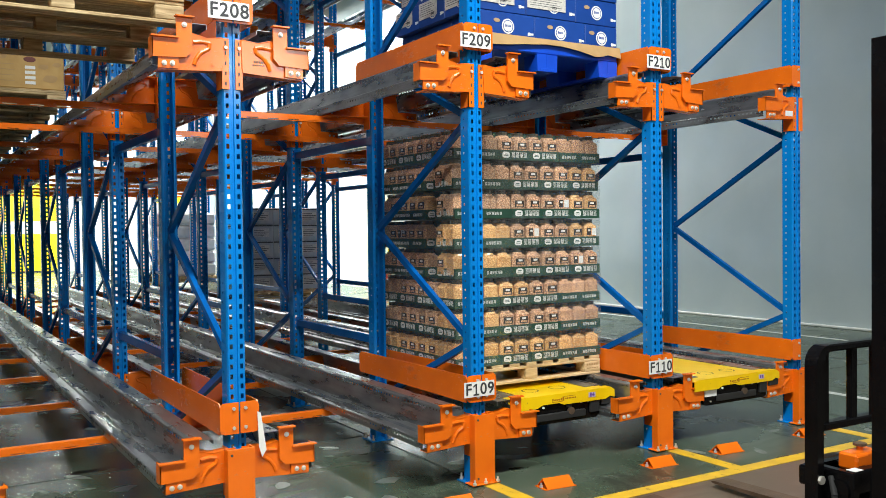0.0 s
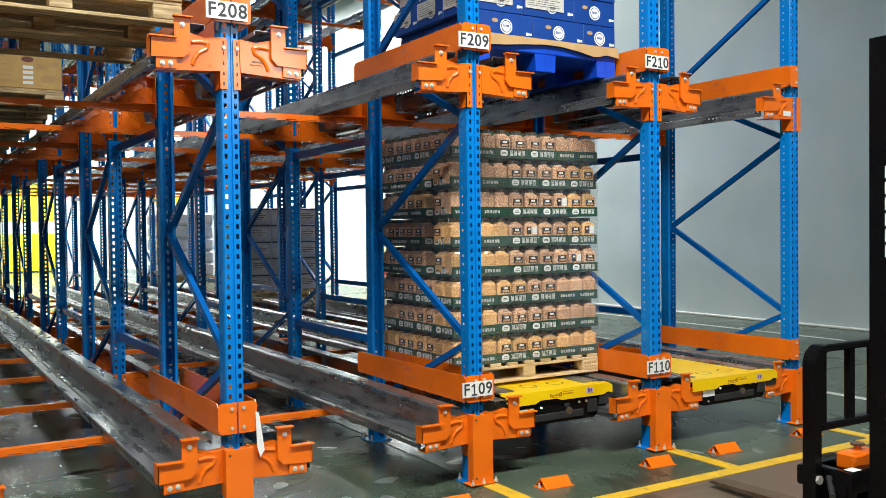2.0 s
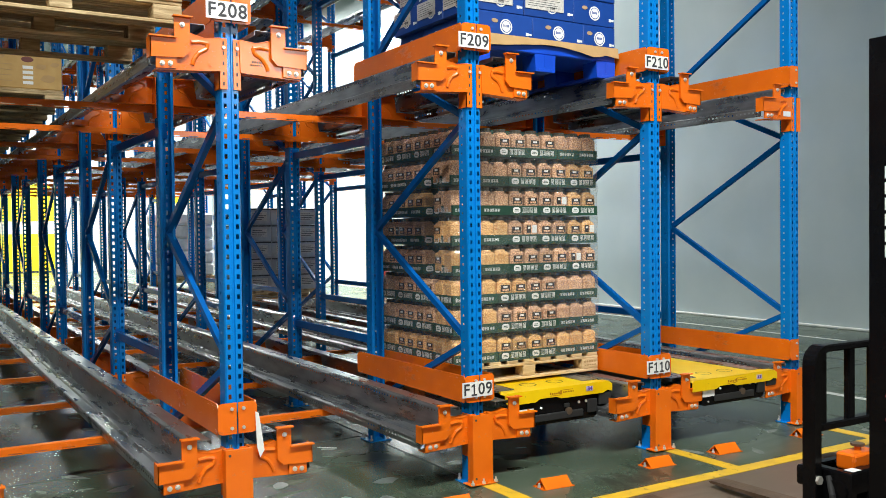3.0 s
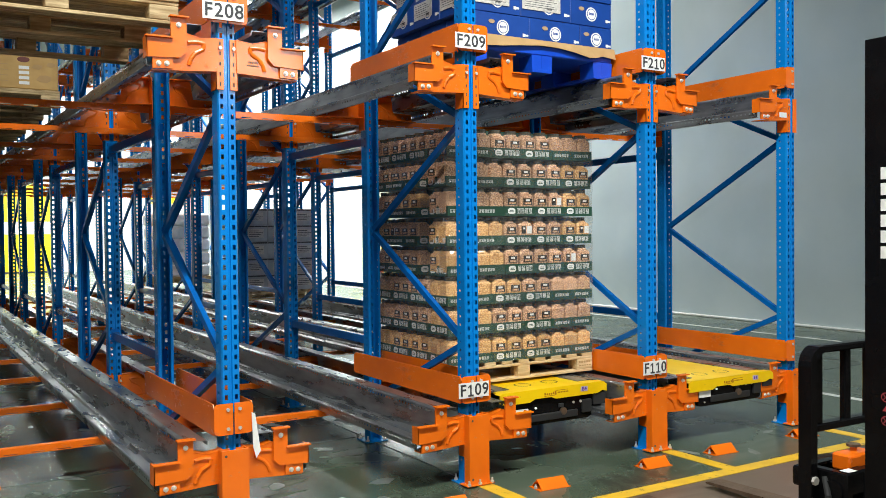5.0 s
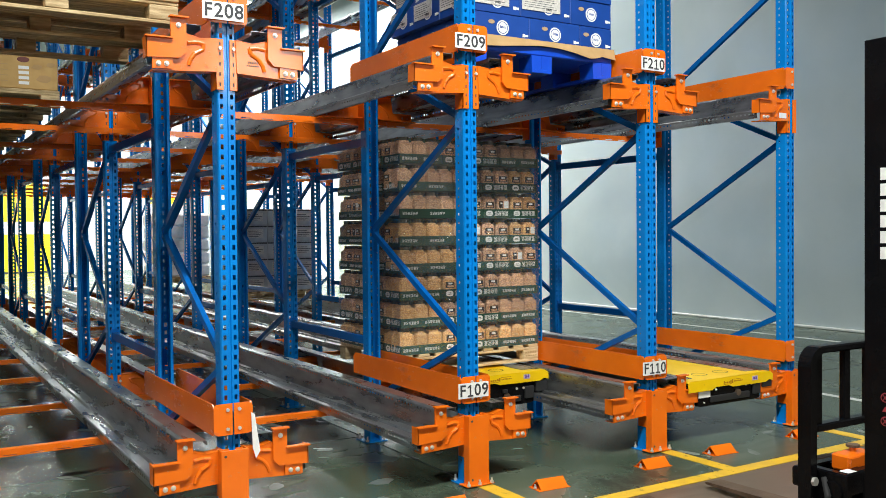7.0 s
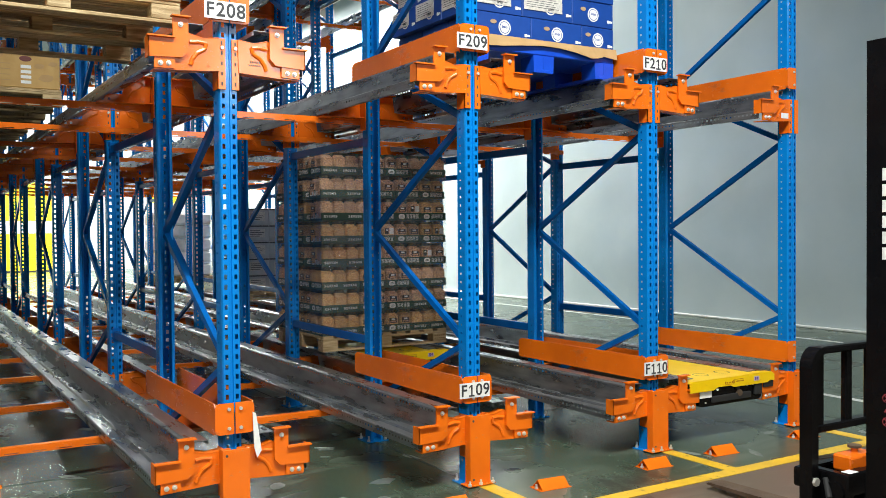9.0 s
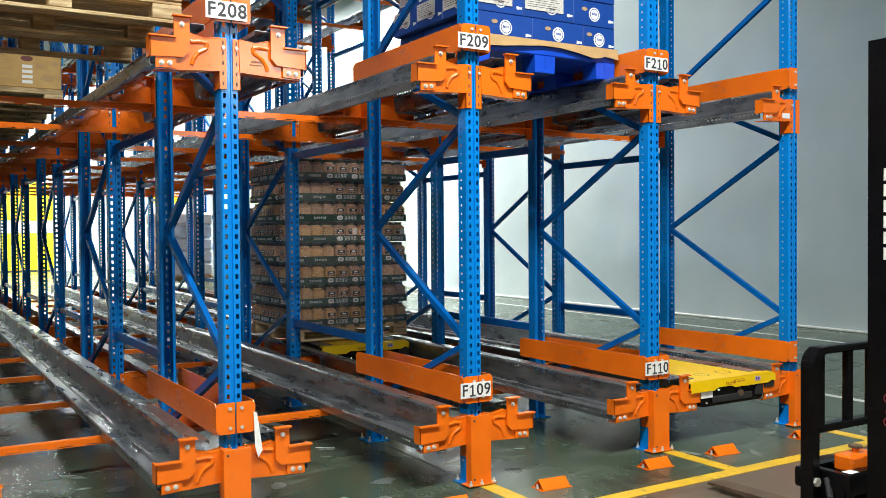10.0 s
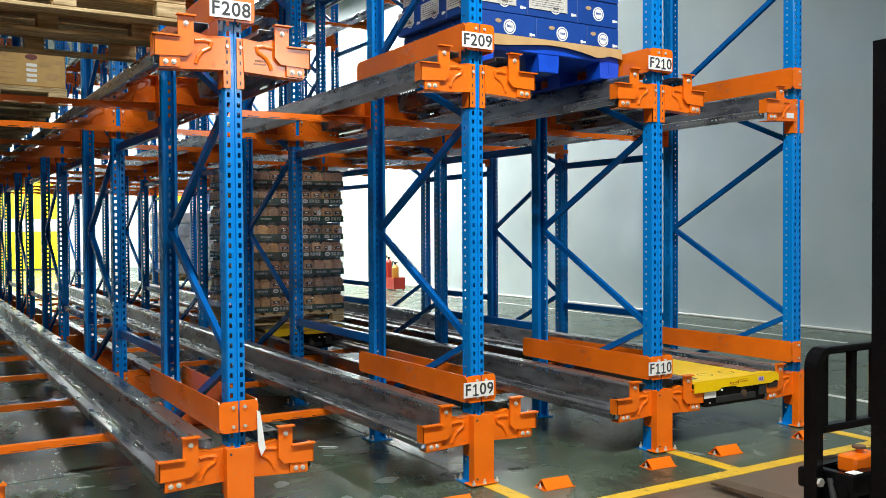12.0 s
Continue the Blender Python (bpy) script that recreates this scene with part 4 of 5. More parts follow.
# ---- shuttles: flat carriers that run in the rails under the pallets
def shuttle(m, label, mark=""):
    s = thing("pallet_shuttle", label, "shuttle", "pallet shuttles", m=m)
    g = Geo()
    g.prism([(-0.435, -0.038), (-0.435, 0.060), (0.435, 0.060), (0.435, -0.038), (0.322, -0.040), (0.322, -0.098), (0.295, -0.112), (-0.295, -0.112), (-0.322, -0.098), (-0.322, -0.040)], 0.012, 1.09)
    part("body", g, BLACK, s, "black lower body")
    for x0, x1, z0, z1 in ((-0.20, 0.20, -0.090, -0.045), (0.24, 0.318, -0.075, 0.012), (0.335, 0.44, -0.034, 0.045)):
        part("bumper", Geo().cbox(x0, x1, -0.004, 0.016, z0, z1, 0.008), RUBBER, s)
    part("sensor", Geo().rod((0.08, 0.014, -0.045), (0.08, -0.006, -0.045), 0.024, 16).rod((0.08, -0.006, -0.045), (0.08, -0.008, -0.045), 0.019, 16), FORK, s, "round dark sensor")
    part("status_light", Geo().rod((-0.14, 0.014, -0.004), (-0.14, 0.004, -0.004), 0.007, 10), LED, s, "small green-white lit lamp")
    part("label_card", Geo().box(-0.315, -0.20, 0.006, 0.012, -0.050, 0.000), WHITE, s, "white card")
    for x in (0.17, 0.23):
        part("indicator", Geo().rod((x, 0.014, 0.002), (x, 0.006, 0.002), 0.009, 10), BOLT, s)
    for y in (0.16, 0.93):
        for x0 in (-0.455, 0.435):
            part("wheel", Geo().rod((x0, y, 0.004), (x0 + 0.02, y, 0.004), 0.052, 18), RUBBER, s)
    deck = part("lift_deck", Geo().prism([(0.02, 0.062), (1.10, 0.062), (1.10, 0.072), (0.02, 0.072)], -0.40, 0.40, "x"), YELLOW, s, "yellow lifting deck", m=pose(0, 0, 0))
    # folded yellow nose with a stepped lower edge and chamfered ends
    nose = [(-0.43, 0.000), (-0.20, 0.000), (-0.16, 0.018), (-0.03, 0.018), (0.01, 0.004), (0.36, 0.004), (0.40, 0.020), (0.44, 0.010), (0.44, 0.058), (0.41, 0.078), (-0.41, 0.078), (-0.43, 0.066)]
    part("nose", Geo().prism(nose, -0.012, -0.004).prism([(-0.43, 0.066), (-0.41, 0.078), (0.41, 0.078), (0.44, 0.058), (0.43, 0.052), (0.405, 0.070), (-0.405, 0.070), (-0.42, 0.060)], -0.010, 0.05), YELLOW, deck, "yellow folded nose")
    for x0 in (-0.42, 0.28):
        part("bearing_strip", Geo().cbox(x0, x0 + 0.14, 0.10, 1.04, 0.064, 0.0775, 0.003), ZINC, deck, "worn grey steel bearing strip")
    for x in (-0.10, 0.12):
        g = Geo()
        for k in range(24):
            a, b = 2 * math.pi * k / 24, 2 * math.pi * (k + 1) / 24
            g.add([(x + r * math.cos(t), 0.20 + r * math.sin(t), 0.0726) for t in (a, b) for r in (0.050, 0.058)], [(0, 1, 3, 2)])
        part("ring_mark", g, INK, deck)
    # maker's mark as plain bars, and a number card
    g = Geo()
    for k in range(5):
        g.box(-0.085 + k * 0.017, -0.074 + k * 0.017, -0.0132, -0.0118, 0.034, 0.045 + 0.005 * (k % 4 == 0))
    for k in range(7):
        g.box(0.022 + k * 0.013, 0.031 + k * 0.013, -0.0132, -0.0118, 0.038, 0.047)
    g.box(-0.002, 0.012, -0.0132, -0.0118, 0.030, 0.056).box(0.012, 0.105, -0.0132, -0.0118, 0.055, 0.058).box(-0.085, 0.0, -0.0132, -0.0118, 0.026, 0.029)
    part("maker_mark", g, MARK, deck)
    lilac = part("number_sticker", Geo().box(0.215, 0.272, -0.0138, -0.0118, 0.028, 0.060), LILAC, deck, "lilac number sticker")
    if mark:
        part("writing", text_mesh(mark, 0.036, 0.0006, VIOLET), None, lilac, m=pose(0.2435, -0.0142, 0.044, 90))
    else:
        part("writing", Geo().box(0.224, 0.240, -0.0146, -0.0136, 0.034, 0.054).box(0.246, 0.262, -0.0146, -0.0136, 0.034, 0.054), VIOLET, lilac)
    # small fittings on the black front
    part("socket", Geo().cbox(0.045, 0.085, -0.002, 0.014, -0.020, 0.006, 0.003), RUBBER, s)
    for x, z in ((-0.05, -0.085), (0.15, -0.085), (0.30, -0.02), (-0.26, -0.085)):
        part("screw", Geo().rod((x, 0.013, z), (x, 0.004, z), 0.006, 8), BOLT, s)
    return s, deck


moving_shuttle, moving_deck = shuttle(pose(LANE[2], 0.10, SHUTTLE_Z - 0.005), "yellow and black pallet shuttle carrying the jar load", "B4")
parked, parked_deck = shuttle(pose(LANE[3], -0.075, SHUTTLE_Z), "yellow and black pallet shuttle waiting at the lane's mouth")


# ---- blue plastic pallet with blue cartons on the upper rails
def plastic_pallet(m):
    p = thing("plastic_pallet", "blue moulded plastic pallet on the upper rails", "pallet", m=m)
    part("deck", Geo().cbox(-0.6, 0.6, -0.5, 0.5, 0.108, 0.174, 0.008), BLUEPLASTIC, p)
    for y in (-0.43, 0.0, 0.43):
        for x in (-0.515, 0.0, 0.515):
            leg = Geo().prism([(x - 0.078, 0), (x + 0.078, 0), (x + 0.084, 0.110), (x - 0.084, 0.110)], y - 0.069, y + 0.069)
            leg.box(x - 0.006, x + 0.006, y - 0.0715, y - 0.069, 0.03, 0.110)
            part("leg", leg, BLUEPLASTIC, p)
    for x in (-0.52, 0.0, 0.52):
        part("runner", Geo().cbox(x - 0.06, x + 0.06, -0.5, 0.5, -0.0005, 0.022, 0.004), BLUEPLASTIC, p)
    return p


plastic_pallet(pose(LANE[2], 0.715, UP + 0.001))
g = Geo()
sheet = [(-0.61, -0.002, 0.026), (-0.56, -0.010, -0.004), (-0.48, -0.020, -0.048), (-0.34, -0.018, -0.038), (-0.20, -0.012, -0.022), (-0.02, -0.008, -0.006), (0.12, -0.008, -0.008), (0.26, -0.012, -0.026), (0.38, -0.016, -0.050), (0.44, -0.010, -0.044), (0.50, -0.008, -0.028), (0.61, -0.012, -0.042)]
for a, b in zip(sheet, sheet[1:]):
    g.add([(a[0], -0.514, 0.030), (b[0], -0.514, 0.030), (b[0], -0.515 + b[1], b[2]), (a[0], -0.515 + a[1], a[2])], [(0, 1, 2, 3)])
    g.add([(a[0], -0.511, 0.030), (b[0], -0.511, 0.030), (b[0], -0.511 + b[1], b[2]), (a[0], -0.511 + a[1], a[2])], [(0, 1, 2, 3)])
g.box(-0.61, 0.61, -0.51, 0.51, 0.0, 0.003)
solid("slip_sheet", g, KRAFT, "brown kraft slip sheet drooping over the pallet's front edge", "slip sheet", m=pose(LANE[2], 0.715, UP + 0.176))


def blue_carton(m, w, d, h, sticker, key):
    c = thing("carton", "blue printed carton with a round white badge, stacked high", "carton", "blue cartons", m=m)
    part("box", carton_meshes[key], None, c)
    for side, (turn, wid, dep) in enumerate(((0, w, d), (-90, d, w))):
        b = pose(0, 0, 0, 0, 0, turn)
        ox = 0.02 if sticker else 0.0
        g = Geo()
        y = -dep / 2 - 0.0015
        r = 0.047
        disc = [(ox + r * math.cos(2 * math.pi * k / 20), h * 0.48 + r * math.sin(2 * math.pi * k / 20)) for k in range(20)]
        g.prism(disc, y, y + 0.002)
        g.prism([(ox + (p[0] - ox) * 0.82, h * 0.48 + (p[1] - h * 0.48) * 0.82) for p in disc], y - 0.0004, y + 0.001, "y", 1)
        g.prism([(ox + (p[0] - ox) * 0.72, h * 0.48 + (p[1] - h * 0.48) * 0.72) for p in disc], y - 0.0008, y + 0.001, "y", 0)
        for k in range(5):
            g.box(ox - 0.022 + k * 0.009, ox - 0.016 + k * 0.009, y - 0.0012, y, h * 0.45, h * 0.45 + 0.014 + 0.004 * (k == 0), 1)
        e = [(ox - 0.085 + 0.024 * math.cos(2 * math.pi * k / 16), h * 0.66 + 0.013 * math.sin(2 * math.pi * k / 16)) for k in range(16)]
        part("badge", g, [WHITE, BLUEBOX], c, "white round badge", m=b)
        part("oval_mark", Geo().prism(e, y, y + 0.002), GOLD, c, m=b)
        g = Geo().box(wid / 2 - 0.055, wid / 2 - 0.035, y, y + 0.002, h * 0.22, h * 0.34).box(wid / 2 - 0.034, wid / 2 - 0.012, y, y + 0.002, h * 0.24, h * 0.32)
        part("small_print", g, WHITE, c, m=b)
        if sticker:
            g = Geo().box(-wid / 2 + 0.01, wid / 2 - 0.09, y - 0.003, y - 0.001, h * 0.30, h * 0.96)
            for k in range(6):
                g.box(-wid / 2 + 0.03, wid / 2 - 0.12 - 0.02 * (k % 3), y - 0.0035, y - 0.003, h * (0.42 + 0.085 * k), h * (0.42 + 0.085 * k) + 0.003, 1)
            for k in range(9):
                g.box(0.0 + k * 0.005, 0.003 + k * 0.005, y - 0.0035, y - 0.003, h * 0.36, h * 0.46, 1)
            part("sticker", g, [PINK, INK], c, "pale printed shipping label", m=b)
    return c


CD, CH = 0.333, 0.166
WIDTHS = [(0.42, 0.42, 0.28), (0.40, 0.41, 0.36)]
carton_meshes = {w: Geo().cbox(-w / 2 + 0.001, w / 2 - 0.001, -CD / 2 + 0.001, CD / 2 - 0.001, 0, CH - 0.002, 0.004).mesh("box", BLUEBOX) for w in (0.42, 0.28, 0.40, 0.41, 0.36)}
rng = random.Random(11)
for layer in range(5):
    ws = WIDTHS[layer % 2]
    x = 0.6 - sum(ws)
    for i, w in enumerate(ws):
        for j in range(3):
            if not (i == 1 and j == 1):
                sticker = layer > 0 and (i + layer) % 3 != 0
                blue_carton(pose(LANE[2] + x + w / 2, 0.715 - 0.5 + CD * (j + 0.5) + rng.uniform(-0.003, 0.003), UP + 0.180 + layer * CH), w, CD, CH, sticker, w)
        x += w


# ---- other loads
def carton_stack(name, label, cat, group, mid, z, nx, ny, nz, w, d, h, material, sides):
    me = Geo().cbox(-w / 2 + 0.002, w / 2 - 0.002, -d / 2 + 0.002, d / 2 - 0.002, 0, h - 0.003, 0.006).mesh(name, material)
    rng = random.Random(3)
    for k in range(nz):
        for i in range(nx):
            for j in range(ny):
                c = thing(name, label, cat, group, m=pose(mid[0] + (i - (nx - 1) / 2) * w + rng.uniform(-0.004, 0.004), mid[1] + (j - (ny - 1) / 2) * d, z + k * h, 0, 0, rng.uniform(-0.6, 0.6)))
                part("box", me, None, c)
                sides(c, w, d, h)


def tan_print(c, w, d, h):
    g = Geo()
    y = -d / 2 - 0.001
    e = [(0.01 + 0.045 * math.cos(2 * math.pi * k / 16), h * 0.80 + 0.022 * math.sin(2 * math.pi * k / 16)) for k in range(16)]
    g.prism(e, y, y + 0.002, "y", 0)
    for k in range(4):
        g.box(-0.025, 0.05, y, y + 0.002, h * (0.12 + 0.14 * k), h * (0.12 + 0.14 * k) + h * 0.085, 1)
    for k in range(4):
        g.box(-0.24, -0.10, y, y + 0.002, h * (0.18 + 0.15 * k), h * (0.18 + 0.15 * k) + 0.006, 2)
    for bx, bz, br in ((0.16, 0.30, 0.05), (0.11, 0.62, 0.035), (0.21, 0.70, 0.03), (-0.19, 0.85, 0.04)):
        g.prism([(bx + br * math.cos(2 * math.pi * k / 9) * (1 + 0.3 * (k % 2)), h * bz + 0.6 * br * math.sin(2 * math.pi * k / 9)) for k in range(9)], y, y + 0.002, "y", 2)
    part("print", g, [MAROON, WHITE, KRAFT], c, "maroon oval and white label print")


def grey_print(c, w, d, h):
    for turn, wide, off in ((0, w, d), (-90, d, w)):
        g = Geo()
        y = -off / 2 - 0.001
        g.box(-wide * 0.48, wide * 0.48, y, y + 0.002, h * 0.88, h * 0.96, 1).box(-wide * 0.30, wide * 0.34, y, y + 0.002, h * 0.24, h * 0.76)
        for k in range(4):
            g.box(-wide * 0.26, wide * (0.14 + 0.08 * (k % 3)), y - 0.001, y, h * (0.30 + 0.11 * k), h * (0.30 + 0.11 * k) + 0.009, 1)
        part("print", g, [PINK, INK], c, "pale label with dark printed lines", m=pose(0, 0, 0, 0, 0, turn))


for y in STORED:
    carton_stack("carton", "tan printed carton with a maroon oval, on an old pallet", "carton", "tan cartons", (SHIFT, y), UP + 0.131, 2, 3, 1, 0.525, 0.33, 0.285, TAN, tan_print)
carton_stack("carton", "plain grey carton in a stack deep in the lane", "carton", "grey cartons", (LANE[3], 9.05), RAIL_TOP + 0.131, 3, 3, 5, 0.39, 0.33, 0.25, GREYBOX, grey_print)
pale = thing("wrapped_load", "pale goods wrapped in cloudy stretch film on a pallet", "goods load", m=pose(LANE[3], 14.4, RAIL_TOP + 0.131))
for k in range(5):
    part("bale", Geo().cbox(-0.57 + 0.01 * (k % 2), 0.57, -0.48, 0.48, k * 0.26, k * 0.26 + 0.255, 0.04), FILMED, pale)

# ---- far wall: yellow sectional doors with a white band
for i, x in enumerate((2.35,)):
    door = thing("door_%d" % (i + 1), "closed yellow sectional door with a white band", "door", kind="structure", m=pose(x, BACK_Y - 0.02, 0))
    part("frame", Geo().box(-1.62, -1.54, -0.08, 0, 0, 3.5).box(1.54, 1.62, -0.08, 0, 0, 3.5).box(-1.62, 1.62, -0.08, 0, 3.42, 3.5), WDOOR, door)
    for k in range(7):
        z = 0.06 + 0.48 * k
        part("panel", Geo().cbox(-1.54, 1.54, -0.05, -0.005, z, z + 0.475, 0.012), WDOOR if k in (3,) else YDOOR, door, "white panel" if k == 3 else "")
    part("seal", Geo().box(-1.54, 1.54, -0.06, -0.005, 0, 0.06), RUBBER, door)

# ---- by the far wall: a slim guard post and a carton on the floor
post = thing("guard_post", "slim yellow and black guard post standing on the floor", "guard post", m=pose(8.45, 17.45, 0))
part("base_plate", Geo().cbox(-0.08, 0.08, -0.08, 0.08, 0, 0.01, 0.002), BLACK, post)
for k in range(6):
    part("band", Geo().rod((0, 0, 0.01 + 0.285 * k), (0, 0, 0.295 + 0.285 * k), 0.028, 12), YDOOR if k % 2 else BLACK, post)
box = thing("carton", "brown cardboard carton on the floor beyond the racks", "carton", m=pose(4.15, 20.4, 0, 0, 0, 12))
part("box", Geo().cbox(-0.25, 0.25, -0.2, 0.2, 0, 0.17, 0.006), KRAFT, box)
part("tape", Geo().box(-0.252, 0.252, -0.025, 0.025, 0.169, 0.1715), TAN, box)
# ---- scraps on the floor between the racks
solid("plastic_strip", Geo().prism([(0.0, 0.0), (0.05, 0.012), (0.135, 0.008), (0.05, -0.006)], 0.001, 0.004, "z"), WHITE, "thin white plastic strip lying on the floor", "scrap", m=pose(1.0, 1.28, 0, 0, 0, -38))
scrap_dice = random.Random(8)
for x, y, r in ((1.02, 0.30, 0.075), (0.45, 0.55, 0.06), (0.86, -0.02, 0.05), (0.22, 1.15, 0.07), (0.62, 1.75, 0.09), (-0.35, 1.0, 0.07)):
    ring = [(r * (1.3 if k % 4 < 2 else 0.8) * math.cos(k * math.pi / 4) * scrap_dice.uniform(0.8, 1.1), r * math.sin(k * math.pi / 4) * scrap_dice.uniform(0.6, 1.0)) for k in range(8)]
    solid("film_scrap", Geo().prism(ring, 0.0012, 0.003, "z"), FILMSCRAP, "pale scrap of plastic film flat on the floor", "scrap", "film scraps", m=pose(x, y, 0, 0, 0, scrap_dice.uniform(0, 90)))

# ---- fire extinguishers in a red stand by the far part of the wall
st = thing("extinguisher_stand", "small red open steel stand for extinguishers by the wall", "stand", m=pose(8.95, 15.12, 0))
part("tray", Geo().box(-0.15, 0.15, -0.36, 0.36, 0.04, 0.06).box(-0.15, -0.14, -0.36, 0.36, 0.06, 0.32).box(0.14, 0.15, -0.36, 0.36, 0.06, 0.32).box(-0.15, 0.15, -0.36, -0.35, 0.06, 0.32).box(-0.15, 0.15, 0.35, 0.36, 0.06, 0.32), RED, st)
for x in (-0.12, 0.12):
    for y in (-0.33, 0.33):
        part("leg", Geo().box(x - 0.015, x + 0.015, y - 0.015, y + 0.015, 0, 0.04), RED, st)
for y, body in ((-0.14, BRASS), (0.20, RED)):
    ex = thing("fire_extinguisher", "fire extinguisher with a black hose standing in the red stand", "fire extinguisher", "fire extinguishers", m=pose(8.95, 15.12 + y, 0.062))
    tall = 0.50 if body is BRASS else 0.62
    part("cylinder", Geo().rod((0, 0, 0), (0, 0, tall), 0.085, 16).rod((0, 0, tall), (0, 0, tall + 0.07), 0.085, 16, 0, 0.03), body, ex)
    part("valve", Geo().rod((0, 0, tall + 0.07), (0, 0, tall + 0.12), 0.025, 10).box(-0.02, 0.02, -0.10, 0.04, tall + 0.12, tall + 0.135), BLACK, ex)
    g = Geo()
    pts = [(0, 0.03, tall + 0.11), (0, 0.12, tall + 0.16), (0, 0.17, tall + 0.05), (0, 0.13, tall - 0.25)]
    for a, b in zip(pts, pts[1:]):
        g.rod(a, b, 0.012, 8)
    part("hose", g, RUBBER, ex)

# ---- fork truck standing before the lane: forks on the floor, carriage, load backrest and mast
truck = thing("fork_truck", "black fork truck mast with worn forks lowered to the floor", "fork truck", m=pose(2.255, -2.0, 0))
for x in (-0.285, 0.285):
    g = Geo().prism([(0.05, 0.012), (1.14, 0.030), (1.15, 0.038), (1.13, 0.044), (0.05, 0.060)], x - 0.055, x + 0.055, "x")
    g.cbox(x - 0.055, x + 0.055, -0.0, 0.05, 0.012, 0.50, 0.006)
    part("fork", g, FORK, truck, "worn brown steel fork")
back_rest = part("backrest", Geo().cbox(-0.475, 0.475, -0.105, -0.055, 0.970, 1.0, 0.006), BLACK, truck, "black barred load backrest")
part("cross_bar", Geo().cbox(-0.498, 0.498, -0.105, -0.055, 0.650, 0.682, 0.006), BLACK, back_rest)
for s in (-1, 1):
    arc = [(s * (0.552 - 0.08 + 0.08 * math.cos(a)), 0.92 + 0.08 * math.sin(a)) for a in [k * math.pi / 12 for k in range(7)]]
    arc_in = [(s * (0.472 + 0.04 * math.cos(a)), 0.92 + 0.05 * math.sin(a)) for a in [k * math.pi / 12 for k in range(6, -1, -1)]]
    part("side_post", Geo().prism([(s * 0.512, 0.20), (s * 0.552, 0.20)] + arc + arc_in, -0.11, -0.05), BLACK, back_rest)
for x in (-0.474, -0.286, -0.13, 0.03, 0.19, 0.33, 0.446):
    part("bar", Geo().cbox(x - 0.022, x + 0.022, -0.094, -0.066, 0.678, 0.972, 0.005), BLACK, back_rest)
for x, z in ((-0.535, 0.46), (0.535, 0.46)):
    part("bolt", Geo().rod((x, -0.11, z), (x, -0.122, z), 0.018, 6), BOLT, back_rest)
for z in (0.12, 0.42):
    part("carriage_plate", Geo().cbox(-0.53, 0.53, -0.05, -0.0, z, z + 0.08, 0.008), BLACK, truck)
for x in (-0.46, -0.34, 0.34, 0.46):
    part("roller_arm", Geo().cbox(x - 0.022, x + 0.022, -0.22, -0.05, 0.10, 0.50, 0.006).rod((x - 0.03, -0.16, 0.42), (x + 0.03, -0.16, 0.42), 0.045, 14), BLACK, truck)
for x in (-0.50, -0.40):
    g = Geo()
    pts = [(x, -0.13, 0.14), (x - 0.01, -0.17, 0.26), (x, -0.15, 0.40), (x + 0.02, -0.12, 0.47)]
    for a, b in zip(pts, pts[1:]):
        g.rod(a, b, 0.013, 8)
    part("hose", g, RUBBER, truck)
part("hydraulic_block", Geo().cbox(-0.375, -0.20, -0.16, -0.075, 0.480, 0.548, 0.008).cbox(-0.372, -0.30, -0.164, -0.158, 0.500, 0.538, 0.003).rod((-0.275, -0.11, 0.548), (-0.275, -0.11, 0.566), 0.014, 10), ORANGE, truck, "orange hydraulic block")
part("filler_cap", Geo().rod((-0.275, -0.11, 0.566), (-0.275, -0.11, 0.576), 0.028, 12), FORK, truck, "small dark filler cap")
part("rating_plate", Geo().box(-0.455, -0.40, -0.212, -0.170, 0.502, 0.5035), WHITE, truck, "small white plate")
part("tilt_cylinder", Geo().rod((-0.30, -0.14, 0.10), (-0.30, -0.14, 0.40), 0.035, 14).cbox(-0.345, -0.255, -0.18, -0.10, 0.36, 0.405, 0.006), DULLRED, truck, "dull red cylinder")
part("cross_bar", Geo().cbox(-0.47, 0.47, -0.215, -0.165, 0.405, 0.502, 0.008), BLACK, truck)
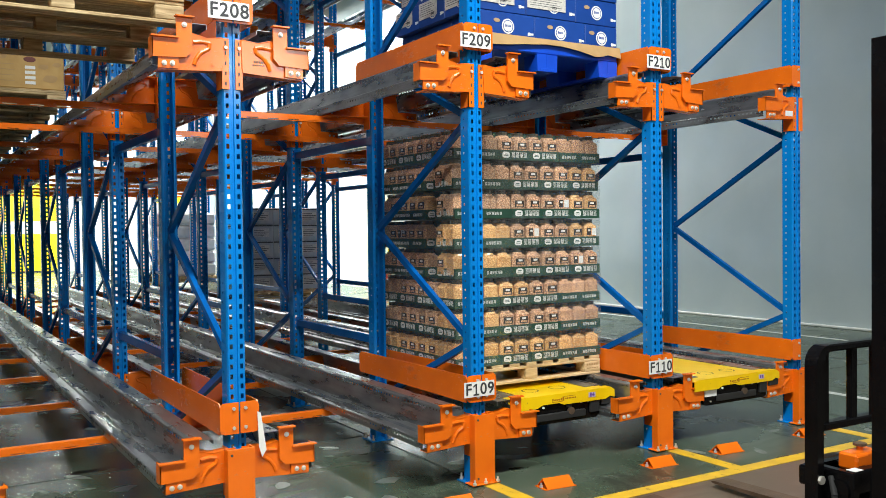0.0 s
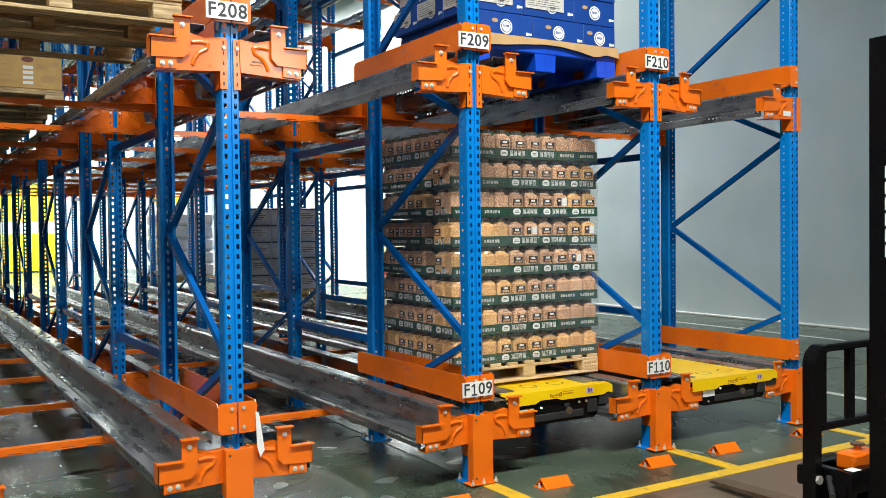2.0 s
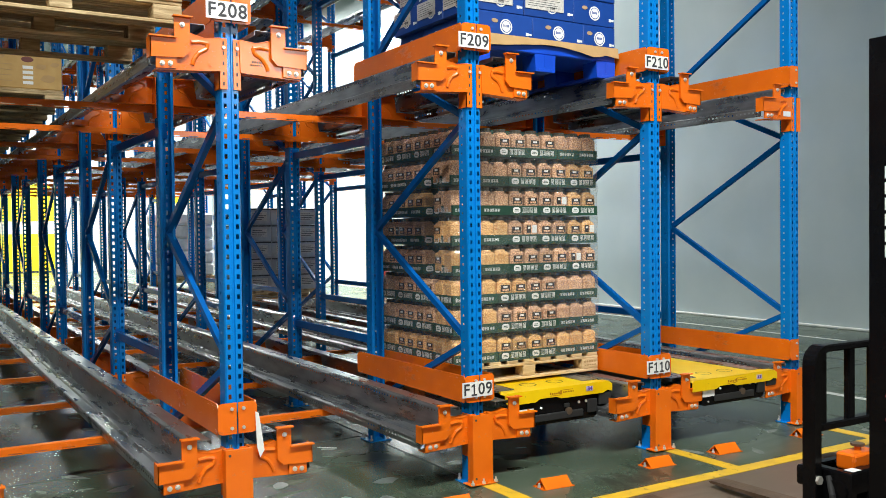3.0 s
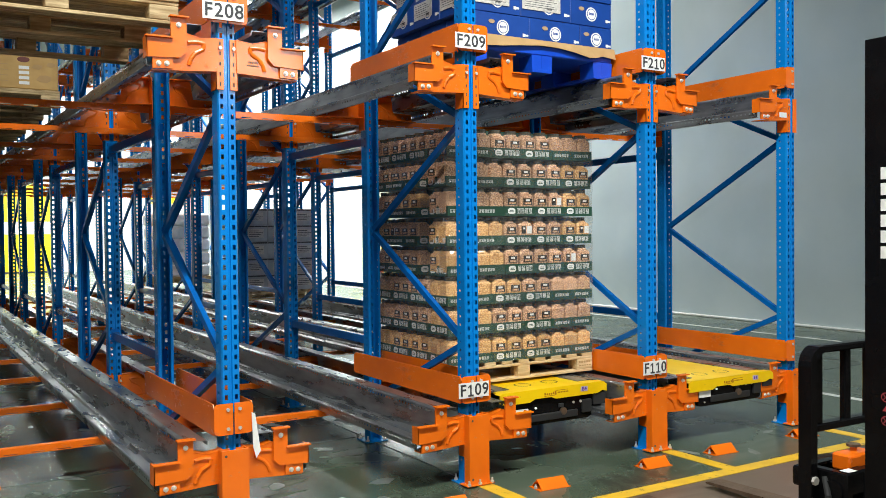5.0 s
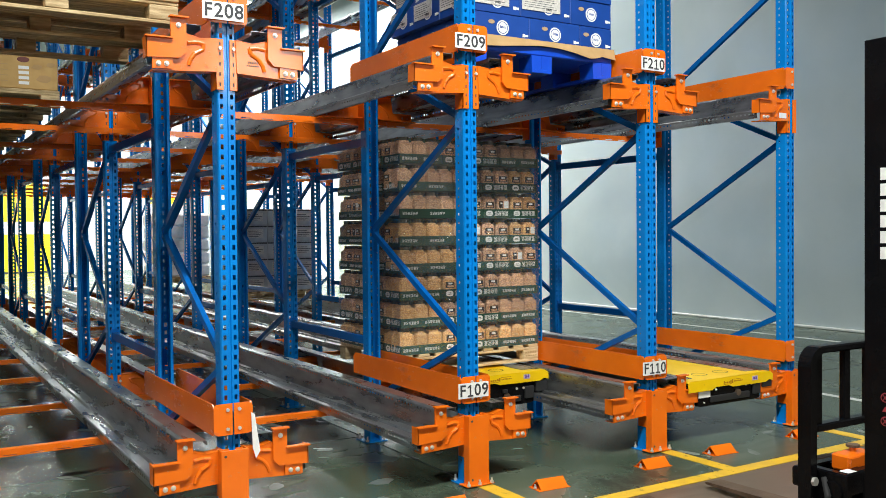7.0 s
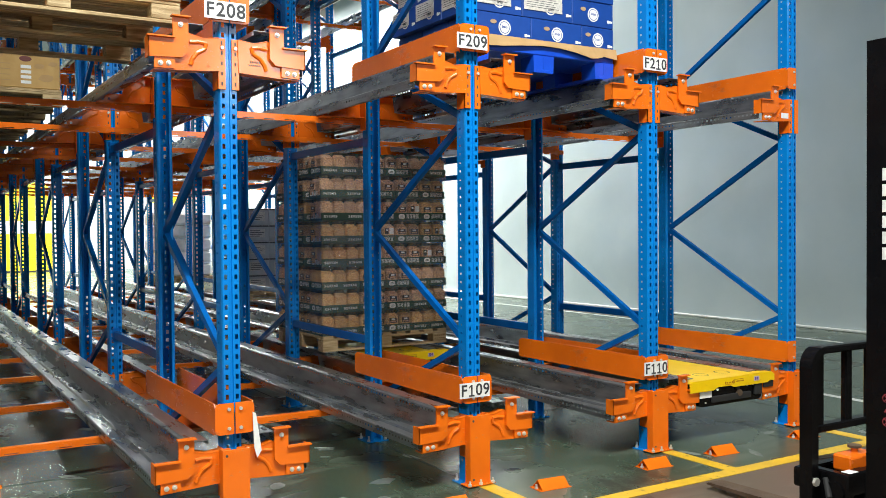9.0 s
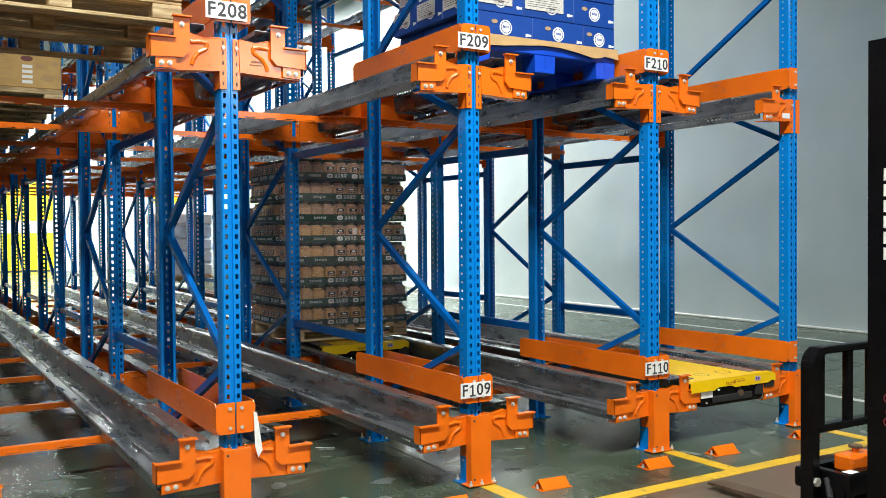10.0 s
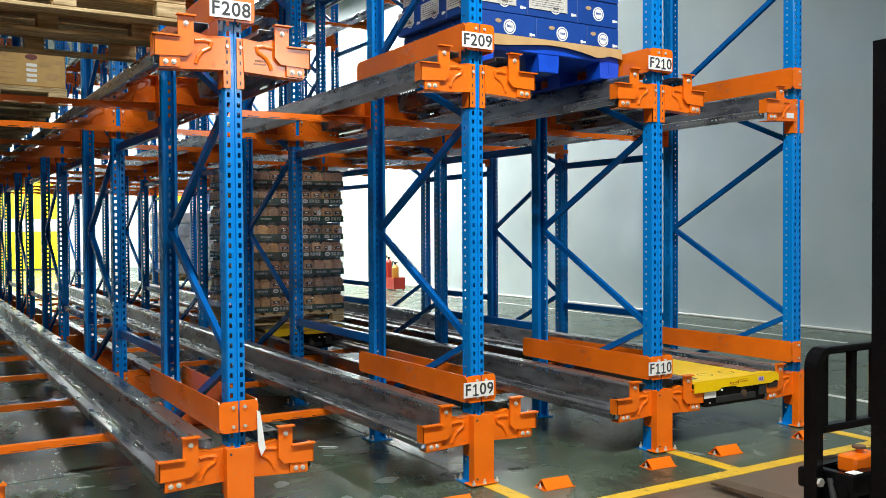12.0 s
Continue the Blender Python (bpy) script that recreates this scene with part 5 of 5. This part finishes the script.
for s in (-1, 1):
    g = Geo()
    g.prism([(s * 0.485, -0.52), (s * 0.485, -0.30), (s * 0.40, -0.30), (s * 0.40, -0.34), (s * 0.455, -0.34), (s * 0.455, -0.48), (s * 0.40, -0.48), (s * 0.40, -0.52)], 0.04, 2.20, "z")
    post = part("mast_rail", g, BLACK, truck)
    if s < 0:
        # maker's lettering as plain white blocks, and two small red warning marks
        for k in range(6):
            part("lettering", Geo().box(-0.4865, -0.485, -0.430, -0.365, 1.362 + 0.060 * k, 1.408 + 0.060 * k), WHITE, post, "plain white lettering block")
        for z in (0.745, 0.835):
            ring = Geo().rod((-0.4865, -0.385, z), (-0.485, -0.385, z), 0.018, 18).rod((-0.4872, -0.385, z), (-0.4862, -0.385, z), 0.0145, 18, 1)
            for a in (0.8, -0.8):
                ring.box(-0.4878, -0.487, -0.0015, 0.0015, -0.014, 0.014, 0, pose(0, -0.385, z, 45 * a))
            part("warning_mark", ring, [DULLRED, BLACK], post, "small dull red ring mark")
        part("warning_mark", Geo().prism([(-0.397, 0.781), (-0.373, 0.781), (-0.385, 0.801)], -0.4865, -0.485, "x"), DULLRED, post, "small dull red triangle")
        part("line_mark", Geo().box(-0.4865, -0.485, -0.425, -0.400, 0.862, 0.865).box(-0.4865, -0.485, -0.425, -0.422, 0.715, 0.865).box(-0.4865, -0.485, -0.425, -0.400, 0.715, 0.718), PINK, post, "thin pale bracket line")
    part("inner_rail", Geo().prism([(s * 0.448, -0.46), (s * 0.448, -0.36), (s * 0.38, -0.36), (s * 0.38, -0.46)], 0.06, 2.16, "z"), BLACK, truck)
for z in (0.30, 1.20, 2.10):
    part("mast_cross_member", Geo().cbox(-0.41, 0.41, -0.52, -0.48, z, z + 0.08, 0.006), BLACK, truck)


# ---- motion
def motions():
    ys = [(0.0, 0.0), (3.0, 0.003), (4.5, 0.006), (5.0, 0.022), (5.25, 0.050), (5.5, 0.095), (6.0, 0.222), (6.5, 0.408), (7.0, 0.640), (7.2, 0.752),
          (7.6, 0.992), (8.0, 1.258), (8.4, 1.545), (8.8, 1.850), (9.0, 2.000), (9.5, 2.375), (10.0, 2.745), (10.5, 3.118), (11.0, 3.500), (11.5, 3.872), (12.0, 4.246)]
    lifts = [(0.0, 0.0), (0.4, 0.002), (1.0, 0.0), (1.25, 0.003), (2.0, 0.012), (2.5, 0.020), (3.0, 0.022)]

    def lift(t):
        return float(np.interp(t, [a for a, b in lifts], [b for a, b in lifts]))

    times = sorted({t for t, v in ys} | {0.5, 1.0, 1.5, 2.0, 2.5})

    def way(t):
        return float(np.interp(t, [a for a, b in ys], [b for a, b in ys]))

    walk(moving_pallet, [(t, pose(LANE[2], 0.912 + way(t), RAIL_TOP + lift(t))) for t in times])
    walk(load, [(t, pose(LANE[2], 0.912 + way(t), RAIL_TOP + 0.132 + lift(t))) for t in times])
    walk(moving_shuttle, [(t, pose(LANE[2], 0.10 + way(t), SHUTTLE_Z - 0.005)) for t in times])
    walk(moving_deck, [(0.0, pose(0, 0, 0)), (0.5, pose(0, 0, 0.006)), (1.0, pose(0, 0, 0.012)), (1.5, pose(0, 0, 0.022)), (2.0, pose(0, 0, 0.029)), (2.5, pose(0, 0, 0.036)), (3.0, pose(0, 0, 0.041)), (12.0, pose(0, 0, 0.041))])


motions()
